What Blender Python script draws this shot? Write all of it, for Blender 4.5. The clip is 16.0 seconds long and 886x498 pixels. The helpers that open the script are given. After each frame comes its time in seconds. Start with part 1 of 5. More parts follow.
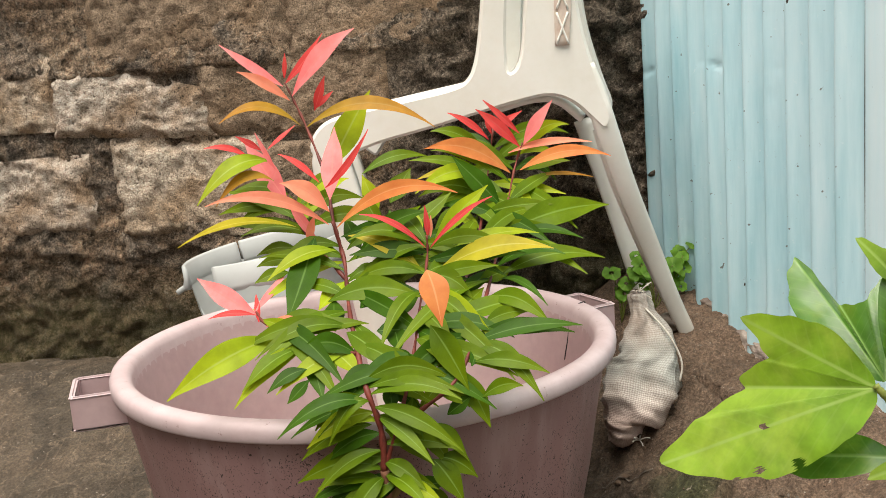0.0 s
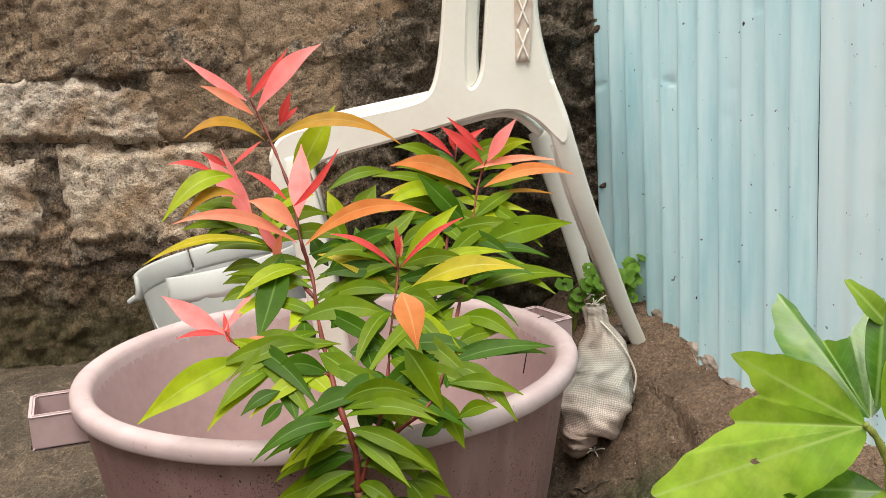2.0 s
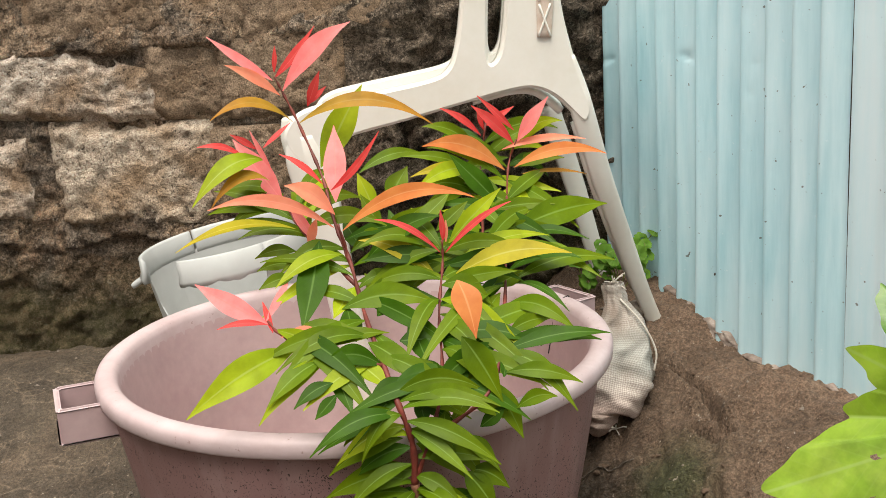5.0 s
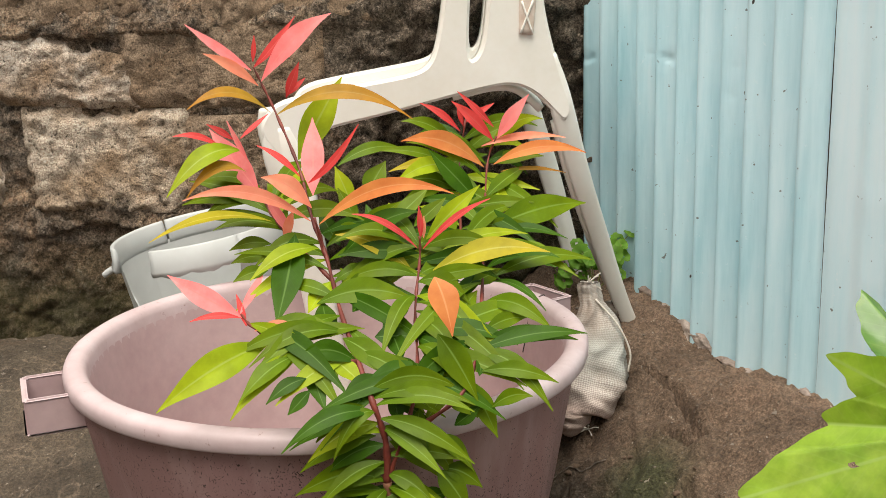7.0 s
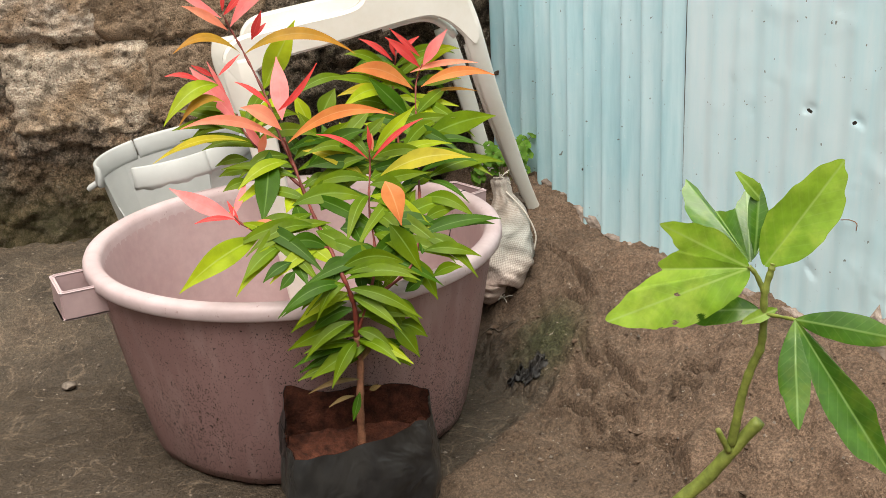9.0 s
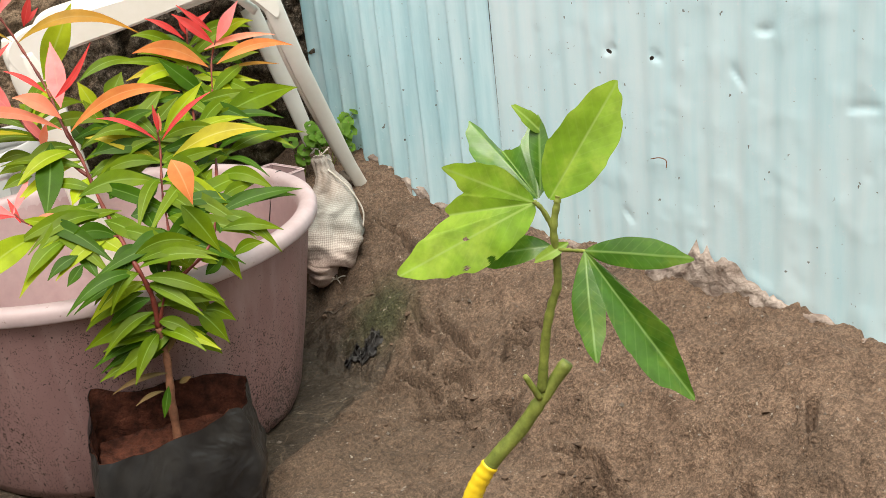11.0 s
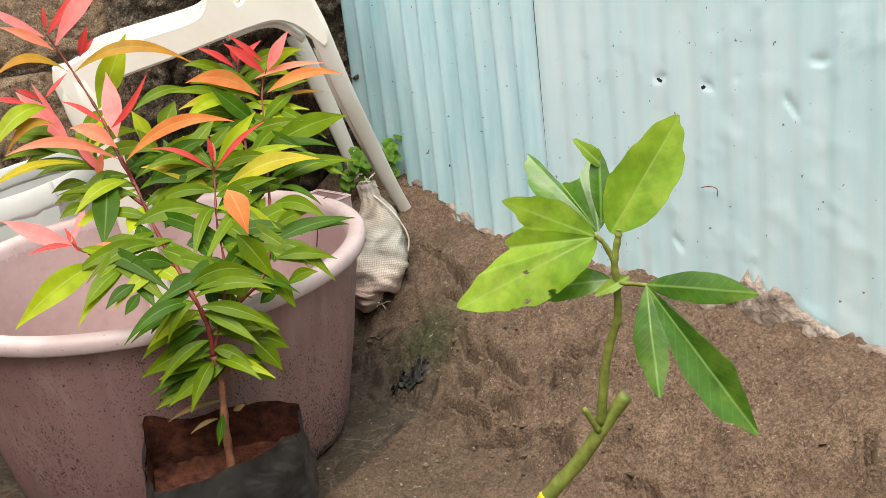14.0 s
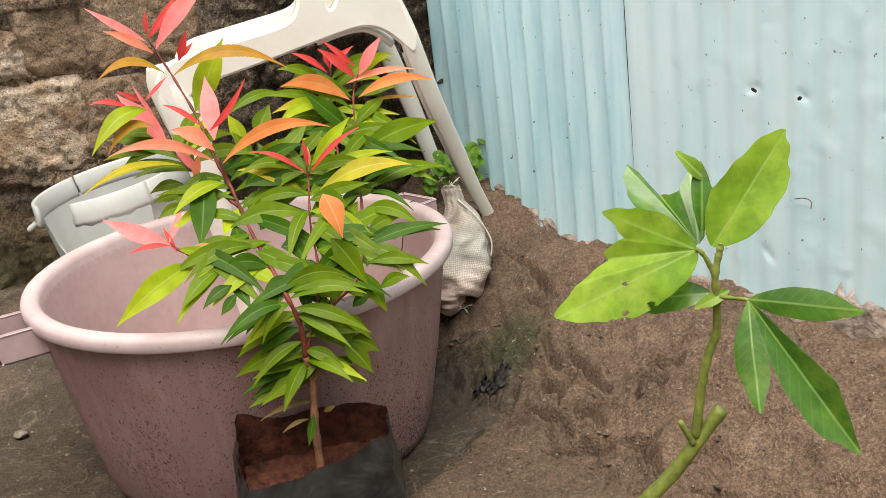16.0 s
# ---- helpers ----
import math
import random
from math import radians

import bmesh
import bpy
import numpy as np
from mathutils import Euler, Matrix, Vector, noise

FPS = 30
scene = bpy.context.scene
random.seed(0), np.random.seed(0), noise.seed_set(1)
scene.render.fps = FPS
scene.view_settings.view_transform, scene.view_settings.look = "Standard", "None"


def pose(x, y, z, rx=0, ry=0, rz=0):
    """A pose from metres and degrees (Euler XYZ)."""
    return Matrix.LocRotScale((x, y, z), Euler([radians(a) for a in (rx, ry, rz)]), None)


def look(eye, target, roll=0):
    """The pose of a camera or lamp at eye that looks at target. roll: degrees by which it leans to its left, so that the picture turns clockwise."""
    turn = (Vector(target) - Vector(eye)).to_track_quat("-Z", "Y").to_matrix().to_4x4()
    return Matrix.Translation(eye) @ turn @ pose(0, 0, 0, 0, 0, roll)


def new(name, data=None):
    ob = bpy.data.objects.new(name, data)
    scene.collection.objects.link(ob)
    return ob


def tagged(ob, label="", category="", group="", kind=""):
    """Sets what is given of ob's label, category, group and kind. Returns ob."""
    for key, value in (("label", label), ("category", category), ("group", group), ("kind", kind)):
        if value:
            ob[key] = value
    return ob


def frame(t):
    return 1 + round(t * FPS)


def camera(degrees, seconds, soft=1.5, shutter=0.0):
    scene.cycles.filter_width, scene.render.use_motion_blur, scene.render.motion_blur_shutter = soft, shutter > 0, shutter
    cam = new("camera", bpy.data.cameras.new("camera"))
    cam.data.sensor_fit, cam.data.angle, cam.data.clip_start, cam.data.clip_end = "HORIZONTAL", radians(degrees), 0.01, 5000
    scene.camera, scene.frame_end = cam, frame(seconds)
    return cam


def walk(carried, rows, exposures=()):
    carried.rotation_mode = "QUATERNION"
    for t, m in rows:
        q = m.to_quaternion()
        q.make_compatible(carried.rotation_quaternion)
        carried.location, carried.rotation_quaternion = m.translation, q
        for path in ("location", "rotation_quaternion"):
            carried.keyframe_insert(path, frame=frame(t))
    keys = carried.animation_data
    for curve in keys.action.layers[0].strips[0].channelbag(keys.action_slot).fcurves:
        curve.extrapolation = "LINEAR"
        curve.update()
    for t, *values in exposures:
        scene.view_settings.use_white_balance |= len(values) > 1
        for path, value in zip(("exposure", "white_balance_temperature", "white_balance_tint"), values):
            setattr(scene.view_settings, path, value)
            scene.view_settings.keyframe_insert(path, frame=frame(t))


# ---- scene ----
cam = camera(44.0, 16.0, soft=0.55)

# seconds, x, y, z, yaw, pitch, roll (roll to the camera's left)
PATH = [
    (0, 0.1493, -0.4835, 0.7098, 6.0627, -10.9391, -4.3224),
    (0.5, 0.1456, -0.4924, 0.7170, 5.7643, -10.8425, -3.9360),
    (1, 0.1434, -0.4931, 0.7251, 5.6142, -10.8575, -4.1197),
    (1.5, 0.1265, -0.4924, 0.7312, 4.2991, -10.9180, -3.5458),
    (2, 0.1023, -0.4877, 0.7434, 2.1307, -11.5539, -3.2220),
    (2.5, 0.0673, -0.4842, 0.7572, 0.2123, -12.6207, -3.7157),
    (3, 0.0328, -0.4734, 0.7664, -0.4202, -13.6955, -4.3291),
    (3.5, 0.0286, -0.4709, 0.7654, -0.6136, -14.0451, -4.4708),
    (4, 0.0231, -0.4701, 0.7667, -0.6288, -13.7374, -4.2282),
    (4.5, 0.0004, -0.4639, 0.7642, -0.4042, -13.4305, -3.7568),
    (7, -0.0087, -0.4462, 0.7617, -2.0704, -13.7672, -1.6784),
    (7.2, -0.0087, -0.4462, 0.7617, -2.0704, -13.7672, -1.6784),
    (7.3, -0.0697, -0.6406, 0.8479, -3.8585, -15.0963, -1.3735),
    (7.4, -0.0919, -0.7113, 0.8792, -4.5087, -15.5796, -1.2627),
    (7.5, -0.1196, -0.7996, 0.9184, -5.3214, -16.1837, -1.1241),
    (8, -0.1158, -0.7902, 0.9225, -5.6064, -16.4588, -1.5771),
    (8.5, -0.1133, -0.8053, 0.9123, -6.0815, -16.4723, -1.5559),
    (9, -0.0697, -0.7725, 0.8646, -6.7183, -19.4479, -2.9000),
    (9.5, -0.0147, -0.7717, 0.8375, -10.4128, -19.7354, -4.0473),
    (10, 0.0187, -0.7611, 0.8155, -11.6223, -19.9164, -5.6133),
    (12.5, 0.0367, -0.7413, 0.7901, -13.7818, -19.3056, -6.5520),
    (13, 0.0283, -0.7386, 0.7929, -12.8870, -18.8689, -6.4344),
    (13.5, 0.0188, -0.7419, 0.8052, -12.1649, -18.6580, -6.8939),
    (14, 0.0043, -0.7395, 0.8146, -11.6493, -18.8035, -6.9274),
    (14.5, -0.0032, -0.7329, 0.8090, -11.1002, -19.2164, -7.2793),
    (15, -0.0168, -0.7397, 0.8165, -9.4637, -19.2259, -7.9457),
    (15.5, -0.0238, -0.7485, 0.8219, -8.7154, -18.7112, -7.6152),
    (16, -0.0284, -0.7387, 0.8298, -8.1361, -18.4263, -6.8925),
]


def view(x, y, z, yaw, pitch, roll):
    return pose(x, y, z, 0, 0, yaw) @ pose(0, 0, 0, 90 + pitch) @ pose(0, 0, 0, 0, 0, roll)


walk(cam, [(row[0], view(*row[1:])) for row in PATH],
     ((0, 0.76), (4.5, 0.74), (7.0, 0.70), (7.5, 0.68), (8.5, 0.70), (9.0, 0.80), (10.0, 0.90), (12.5, 0.95), (13.5, 0.92), (14.5, 0.87), (16.0, 0.86)))

# ---- sky: bright overcast, soft light from above and behind the camera ----
world = bpy.data.worlds.new("overcast_sky")
scene.world = world
world.use_nodes = True
wn = world.node_tree.nodes
sky = wn.new("ShaderNodeTexSky")
sky.sky_type, sky.sun_disc = "NISHITA", False
sky.sun_elevation, sky.sun_rotation = radians(58), radians(200)
sky.air_density, sky.dust_density = 1.0, 4.0
pale = wn.new("ShaderNodeMixRGB")
pale.inputs[0].default_value = 0.75
pale.inputs[2].default_value = (9.0, 8.7, 8.0, 1)
world.node_tree.links.new(sky.outputs[0], pale.inputs[1])
world.node_tree.links.new(pale.outputs[0], wn["Background"].inputs[0])
wn["Background"].inputs[1].default_value = 0.074

sun_data = bpy.data.lights.new("sun", "SUN")
sun_data.energy, sun_data.angle, sun_data.color = 3.0, radians(48), (1.0, 0.94, 0.84)
sun = new("sun", sun_data)
sun.matrix_world = look((-0.4, -0.35, 4.6), (0, 0.9, 0.2))

# ---- materials ----
def material(name, rough=0.6, spec=0.5):
    m = bpy.data.materials.new(name)
    m.use_nodes = True
    nodes, links = m.node_tree.nodes, m.node_tree.links
    p = nodes["Principled BSDF"]
    p.inputs["Roughness"].default_value = rough
    p.inputs["Specular IOR Level"].default_value = spec
    return m, nodes, links, p


def coords(nodes, kind="Object"):
    return nodes.new("ShaderNodeTexCoord").outputs[kind]


def noise_tex(nodes, links, co, scale, detail=6, rough=0.6, distort=0.0, stretch=None):
    if stretch:
        mp = nodes.new("ShaderNodeMapping")
        mp.inputs["Scale"].default_value = stretch
        links.new(co, mp.inputs[0])
        co = mp.outputs[0]
    n = nodes.new("ShaderNodeTexNoise")
    n.inputs["Scale"].default_value, n.inputs["Detail"].default_value = scale, detail
    n.inputs["Roughness"].default_value, n.inputs["Distortion"].default_value = rough, distort
    links.new(co, n.inputs["Vector"])
    return n.outputs[0]


def ramp(nodes, links, fac, stops):
    r = nodes.new("ShaderNodeValToRGB")
    e = r.color_ramp.elements
    while len(e) < len(stops):
        e.new(0.5)
    for k, (pos, col) in enumerate(stops):
        e[k].position, e[k].color = pos, (*col, 1) if len(col) == 3 else col
    links.new(fac, r.inputs[0])
    return r.outputs[0]


def mix(nodes, links, fac, a, b, mode="MIX"):
    m = nodes.new("ShaderNodeMixRGB")
    m.blend_type = mode
    for k, v in ((0, fac), (1, a), (2, b)):
        if hasattr(v, "links"):
            links.new(v, m.inputs[k])
        else:
            m.inputs[k].default_value = v if k == 0 else (*v, 1)
    return m.outputs[0]


def bump(nodes, links, p, height, strength=0.4, dist=0.004, normal=None):
    b = nodes.new("ShaderNodeBump")
    b.inputs["Strength"].default_value, b.inputs["Distance"].default_value = strength, dist
    links.new(height, b.inputs["Height"])
    if normal:
        links.new(normal, b.inputs["Normal"])
    links.new(b.outputs[0], p.inputs["Normal"])
    return b.outputs[0]


def soft_step(nodes, links, fac, lo, hi):
    return ramp(nodes, links, fac, [(lo, (0, 0, 0)), (hi, (1, 1, 1))])


def grainy(name, dark, light, scale, fine=None, rough=0.8, bumpy=0.5, dist=0.004, spec=0.4, lo=0.35, hi=0.65):
    """Two colours mixed by a coarse noise, speckled by a fine one, with relief."""
    m, n, l, p = material(name, rough, spec)
    co = coords(n)
    coarse = noise_tex(n, l, co, scale)
    tiny = noise_tex(n, l, co, fine or scale * 9, 4)
    col = ramp(n, l, coarse, [(lo, dark), (hi, light)])
    col = mix(n, l, 0.35 if rough > 0.45 else 0.1, col, ramp(n, l, tiny, [(0.3, (0.2, 0.2, 0.2)), (0.7, (0.8, 0.8, 0.8))]), "OVERLAY")
    l.new(col, p.inputs["Base Color"])
    h = mix(n, l, 0.5, coarse, tiny)
    bump(n, l, p, h, bumpy, dist)
    return m


# brown soil that turns to dark, slimy concrete, darker still near the tub
SOIL, n, l, p = material("soil", 0.8, 0.35)
co = coords(n)
big, mid, fine_n = noise_tex(n, l, co, 3.2, 5), noise_tex(n, l, co, 16, 8, 0.7), noise_tex(n, l, co, 210, 3)
sep = n.new("ShaderNodeSeparateXYZ")
l.new(co, sep.inputs[0])


def weighed(n, l, terms, add=0.0):
    """Sum of socket * factor over terms, plus add."""
    total = None
    for sock, k in terms:
        m = n.new("ShaderNodeMath")
        m.operation = "MULTIPLY_ADD"
        l.new(sock, m.inputs[0])
        m.inputs[1].default_value = k
        if total is None:
            m.inputs[2].default_value = add
        else:
            l.new(total, m.inputs[2])
        total = m.outputs[0]
    return total


X, Y = sep.outputs[0], sep.outputs[1]
near_fence = soft_step(n, l, weighed(n, l, [(X, 1.0), (Y, 0.3724), (mid, 0.12)], 0.0), 0.62, 0.71)
front_soil = mix(n, l, 1.0, soft_step(n, l, weighed(n, l, [(X, 1.03), (Y, -1.0), (mid, 0.10)], 0.975), 0.49, 0.52),
                 soft_step(n, l, weighed(n, l, [(X, 1.0), (mid, 0.10)], 0.45), 0.50, 0.56), "MULTIPLY")
side = mix(n, l, 1.0, near_fence, front_soil, "LIGHTEN")
damp = ramp(n, l, mid, [(0.28, (0.034, 0.025, 0.018)), (0.5, (0.069, 0.053, 0.037)), (0.72, (0.112, 0.088, 0.062))])
damp = mix(n, l, soft_step(n, l, big, 0.55, 0.75), damp, (0.07, 0.052, 0.035))
silt = ramp(n, l, noise_tex(n, l, co, 4.2, 7, 0.7, 0.8), [(0.47, (0, 0, 0)), (0.60, (0.8, 0.8, 0.8))])
damp = mix(n, l, silt, damp, mix(n, l, mid, (0.086, 0.061, 0.040), (0.160, 0.118, 0.082)))
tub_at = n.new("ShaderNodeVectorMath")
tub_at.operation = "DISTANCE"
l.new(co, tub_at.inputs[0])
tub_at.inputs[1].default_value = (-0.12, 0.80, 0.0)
# darkens the slab in a ragged ring around the tub
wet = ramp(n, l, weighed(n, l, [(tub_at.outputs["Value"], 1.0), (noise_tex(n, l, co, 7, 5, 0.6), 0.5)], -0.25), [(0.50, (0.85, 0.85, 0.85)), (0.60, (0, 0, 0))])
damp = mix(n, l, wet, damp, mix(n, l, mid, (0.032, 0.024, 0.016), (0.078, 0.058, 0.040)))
scum = noise_tex(n, l, co, 9, 3, 0.5, 1.2)
damp = mix(n, l, ramp(n, l, scum, [(0.485, (0, 0, 0)), (0.5, (0.5, 0.5, 0.5)), (0.515, (0, 0, 0))]), damp, (0.20, 0.15, 0.105))
dry = ramp(n, l, mid, [(0.25, (0.103, 0.065, 0.043)), (0.5, (0.157, 0.103, 0.069)), (0.75, (0.209, 0.142, 0.099))])
dry = mix(n, l, ramp(n, l, noise_tex(n, l, co, 5.5, 4, 0.55, 0.4), [(0.5, (0, 0, 0)), (0.7, (0.65, 0.65, 0.65))]), dry, (0.085, 0.057, 0.038))
# darkens the soil as well, fading with distance from the tub
tub_fade = ramp(n, l, weighed(n, l, [(tub_at.outputs["Value"], 1.0), (noise_tex(n, l, co, 5, 5, 0.65), 0.6)], -0.3), [(0.50, (0.6, 0.6, 0.6)), (0.68, (0, 0, 0))])
dry = mix(n, l, tub_fade, dry, mix(n, l, mid, (0.045, 0.031, 0.020), (0.115, 0.080, 0.053)))
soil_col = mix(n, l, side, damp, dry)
spot_at = n.new("ShaderNodeVectorMath")
spot_at.operation = "DISTANCE"
l.new(co, spot_at.inputs[0])
spot_at.inputs[1].default_value = (0.308, 0.902, 0.092)
green_spot = ramp(n, l, weighed(n, l, [(spot_at.outputs["Value"], 1.0), (mid, 0.10)], 0.0), [(0.08, (0.85, 0.85, 0.85)), (0.15, (0, 0, 0))])
soil_col = mix(n, l, green_spot, soil_col, (0.042, 0.047, 0.018))
grain = noise_tex(n, l, co, 520, 2)
soil_col = mix(n, l, 0.30, soil_col, ramp(n, l, grain, [(0.4, (0.08, 0.08, 0.08)), (0.6, (0.92, 0.92, 0.92))]), "OVERLAY")
soil_col = mix(n, l, 0.38, soil_col, ramp(n, l, fine_n, [(0.38, (0.1, 0.1, 0.1)), (0.62, (0.9, 0.9, 0.9))]), "OVERLAY")
soil_col = mix(n, l, 0.28, soil_col, ramp(n, l, noise_tex(n, l, co, 60, 6, 0.7), [(0.3, (0.15, 0.15, 0.15)), (0.7, (0.85, 0.85, 0.85))]), "OVERLAY")
flecks = noise_tex(n, l, co, 150, 2, 0.5)
soil_col = mix(n, l, ramp(n, l, flecks, [(0.70, (0, 0, 0)), (0.74, (0.7, 0.7, 0.7))]), soil_col, (0.36, 0.31, 0.25))
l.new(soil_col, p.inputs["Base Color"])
l.new(ramp(n, l, side, [(0, (0.55, 0.55, 0.55)), (1, (0.85, 0.85, 0.85))]), p.inputs["Roughness"])
nb = bump(n, l, p, mid, 1.0, 0.008)
bump(n, l, p, fine_n, 1.0, 0.0042, nb)

# dark smeared mortar
MORTAR, n, l, p = material("mortar", 0.92, 0.2)
co = coords(n)
big, mid, fine_n = noise_tex(n, l, co, 4, 6), noise_tex(n, l, co, 48, 9, 0.8), noise_tex(n, l, co, 190, 6, 0.8)
col = ramp(n, l, big, [(0.3, (0.240, 0.162, 0.105)), (0.5, (0.365, 0.260, 0.175)), (0.7, (0.480, 0.358, 0.250))])
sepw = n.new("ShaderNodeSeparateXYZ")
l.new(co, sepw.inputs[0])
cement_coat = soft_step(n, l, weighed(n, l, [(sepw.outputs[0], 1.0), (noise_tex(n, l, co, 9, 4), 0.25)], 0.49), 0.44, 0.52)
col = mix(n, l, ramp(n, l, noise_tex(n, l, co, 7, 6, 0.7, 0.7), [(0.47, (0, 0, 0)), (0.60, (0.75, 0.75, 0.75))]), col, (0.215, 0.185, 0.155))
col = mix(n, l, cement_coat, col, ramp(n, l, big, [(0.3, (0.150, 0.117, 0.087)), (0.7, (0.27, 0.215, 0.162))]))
col = mix(n, l, 0.85, col, ramp(n, l, mid, [(0.38, (0.06, 0.06, 0.06)), (0.62, (0.92, 0.92, 0.92))]), "OVERLAY")
col = mix(n, l, 0.6, col, ramp(n, l, noise_tex(n, l, co, 430, 3, 0.7), [(0.36, (0.08, 0.08, 0.08)), (0.64, (0.92, 0.92, 0.92))]), "OVERLAY")
col = mix(n, l, 0.75, col, ramp(n, l, fine_n, [(0.38, (0.05, 0.05, 0.05)), (0.62, (0.95, 0.95, 0.95))]), "OVERLAY")
col = mix(n, l, soft_step(n, l, noise_tex(n, l, co, 150, 3, 0.6), 0.61, 0.655), col, (0.50, 0.42, 0.33))
sep = n.new("ShaderNodeSeparateXYZ")
l.new(co, sep.inputs[0])
hgt = n.new("ShaderNodeMath")
hgt.operation = "MULTIPLY_ADD"
l.new(big, hgt.inputs[0])
hgt.inputs[1].default_value = -0.25
l.new(sep.outputs[2], hgt.inputs[2])
# moss green at the foot; the ramp also darkens the mortar just above
low_moss_dark = ramp(n, l, hgt.outputs[0], [(0.11, (0.75, 0.75, 0.75)), (0.24, (0, 0, 0))])
col = mix(n, l, low_moss_dark, col, mix(n, l, mid, (0.05, 0.055, 0.012), (0.09, 0.075, 0.03)))
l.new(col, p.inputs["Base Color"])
nb = bump(n, l, p, mid, 1.0, 0.015)
bump(n, l, p, fine_n, 1.0, 0.007, nb)


def stone(name, dark, light, dirt):
    m, n, l, p = material(name, 0.9, 0.25)
    co = coords(n)
    big, mid, fine_n = noise_tex(n, l, co, 7, 6), noise_tex(n, l, co, 45, 8, 0.7), noise_tex(n, l, co, 190, 4)
    col = ramp(n, l, mid, [(0.3, dark), (0.62, light)])
    col = mix(n, l, soft_step(n, l, big, 0.45, 0.68), col, dirt)
    swirl = noise_tex(n, l, co, 38, 5, 0.7, 2.2)
    col = mix(n, l, ramp(n, l, swirl, [(0.36, (0.8, 0.8, 0.8)), (0.46, (0, 0, 0))]), col, (0.19, 0.14, 0.098))
    col = mix(n, l, ramp(n, l, noise_tex(n, l, co, 13, 4), [(0.52, (0, 0, 0)), (0.66, (0.8, 0.8, 0.8))]), col, (0.28, 0.19, 0.118))
    col = mix(n, l, ramp(n, l, fine_n, [(0.3, (1, 1, 1)), (0.42, (0, 0, 0))]), col, (0.05, 0.04, 0.03))
    col = mix(n, l, 0.6, col, ramp(n, l, noise_tex(n, l, co, 420, 3, 0.7), [(0.36, (0.1, 0.1, 0.1)), (0.64, (0.9, 0.9, 0.9))]), "OVERLAY")
    l.new(col, p.inputs["Base Color"])
    nb = bump(n, l, p, mix(n, l, 0.5, mid, swirl), 1.0, 0.010)
    bump(n, l, p, fine_n, 1.0, 0.004, nb)
    return m


STONE_PALE = stone("pale_stone", (0.422, 0.326, 0.248), (0.739, 0.647, 0.549), (0.405, 0.268, 0.167))
STONE_TAN = stone("tan_stone", (0.396, 0.304, 0.225), (0.704, 0.598, 0.482), (0.440, 0.286, 0.162))
STONE_DARK = stone("dark_stone", (0.190, 0.134, 0.090), (0.380, 0.281, 0.195), (0.275, 0.189, 0.122))

# pale blue paint on corrugated steel, dusty and streaked
def steel_paint(name, shades, dust):
    m, n, l, p = material(name, 0.45, 0.5)
    co = coords(n)
    streak = noise_tex(n, l, co, 6, 6, 0.6, 0, (6, 6, 0.6))
    cloud, spot, wrinkle = noise_tex(n, l, co, 3, 5), noise_tex(n, l, co, 110, 5, 0.6), noise_tex(n, l, co, 26, 3, 0.5, 0.6)
    col = ramp(n, l, streak, list(zip((0.3, 0.55, 0.75), shades)))
    col = mix(n, l, ramp(n, l, cloud, [(0.45, (0, 0, 0)), (0.75, (0.5, 0.5, 0.5))]), col, dust)
    col = mix(n, l, ramp(n, l, spot, [(0.66, (0, 0, 0)), (0.72, (0.6, 0.6, 0.6))]), col, dust)
    col = mix(n, l, ramp(n, l, spot, [(0.27, (0.5, 0.5, 0.5)), (0.31, (0, 0, 0))]), col, (0.25, 0.33, 0.34))
    chips = noise_tex(n, l, co, 95, 2, 0.5)
    col = mix(n, l, ramp(n, l, chips, [(0.735, (0, 0, 0)), (0.75, (0.85, 0.85, 0.85))]), col, (0.11, 0.11, 0.10))
    flakes = mix(n, l, 1.0, noise_tex(n, l, co, 240, 4, 0.7), soft_step(n, l, noise_tex(n, l, co, 9, 3), 0.52, 0.62), "MULTIPLY")
    l.new(col, p.inputs["Base Color"])
    nb = bump(n, l, p, mix(n, l, 0.5, mix(n, l, 0.5, cloud, spot), flakes), 0.20, 0.004)
    bump(n, l, p, wrinkle, 0.12, 0.004, nb)
    return m


PAINT = steel_paint("blue_paint", ((0.363, 0.635, 0.716), (0.529, 0.770, 0.845), (0.647, 0.840, 0.906)), (0.686, 0.840, 0.896))
# lighter version of the same paint for the nearer sheet
PAINT_PALE = steel_paint("pale_blue_paint", ((0.585, 0.855, 0.942), (0.692, 0.900, 0.973), (0.751, 0.915, 0.978)), (0.809, 0.925, 0.984))

# dusty pink plastic, with mud specks splashed on the outside
PINK, n, l, p = material("pink_plastic", 0.42, 0.45)
co = coords(n)
cloud, fine_n = noise_tex(n, l, co, 5, 5), noise_tex(n, l, co, 60, 4)
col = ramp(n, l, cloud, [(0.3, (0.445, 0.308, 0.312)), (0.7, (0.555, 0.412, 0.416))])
col = mix(n, l, 0.15, col, ramp(n, l, fine_n, [(0.3, (0.3, 0.3, 0.3)), (0.7, (0.7, 0.7, 0.7))]), "OVERLAY")
l.new(col, p.inputs["Base Color"])
bump(n, l, p, fine_n, 0.08, 0.002)

# the tub's pink made paler for rim and lips: light from above, in the colour
PINK_TOP_LIT, n, l, p = material("top_lit_pink_plastic", 0.45, 0.45)
co = coords(n)
cloud, fine_n = noise_tex(n, l, co, 14, 6, 0.65), noise_tex(n, l, co, 130, 4)
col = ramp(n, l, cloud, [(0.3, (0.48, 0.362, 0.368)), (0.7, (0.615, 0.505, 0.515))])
col = mix(n, l, soft_step(n, l, fine_n, 0.66, 0.72), col, (0.36, 0.25, 0.235))
l.new(col, p.inputs["Base Color"])
bump(n, l, p, fine_n, 0.1, 0.002)

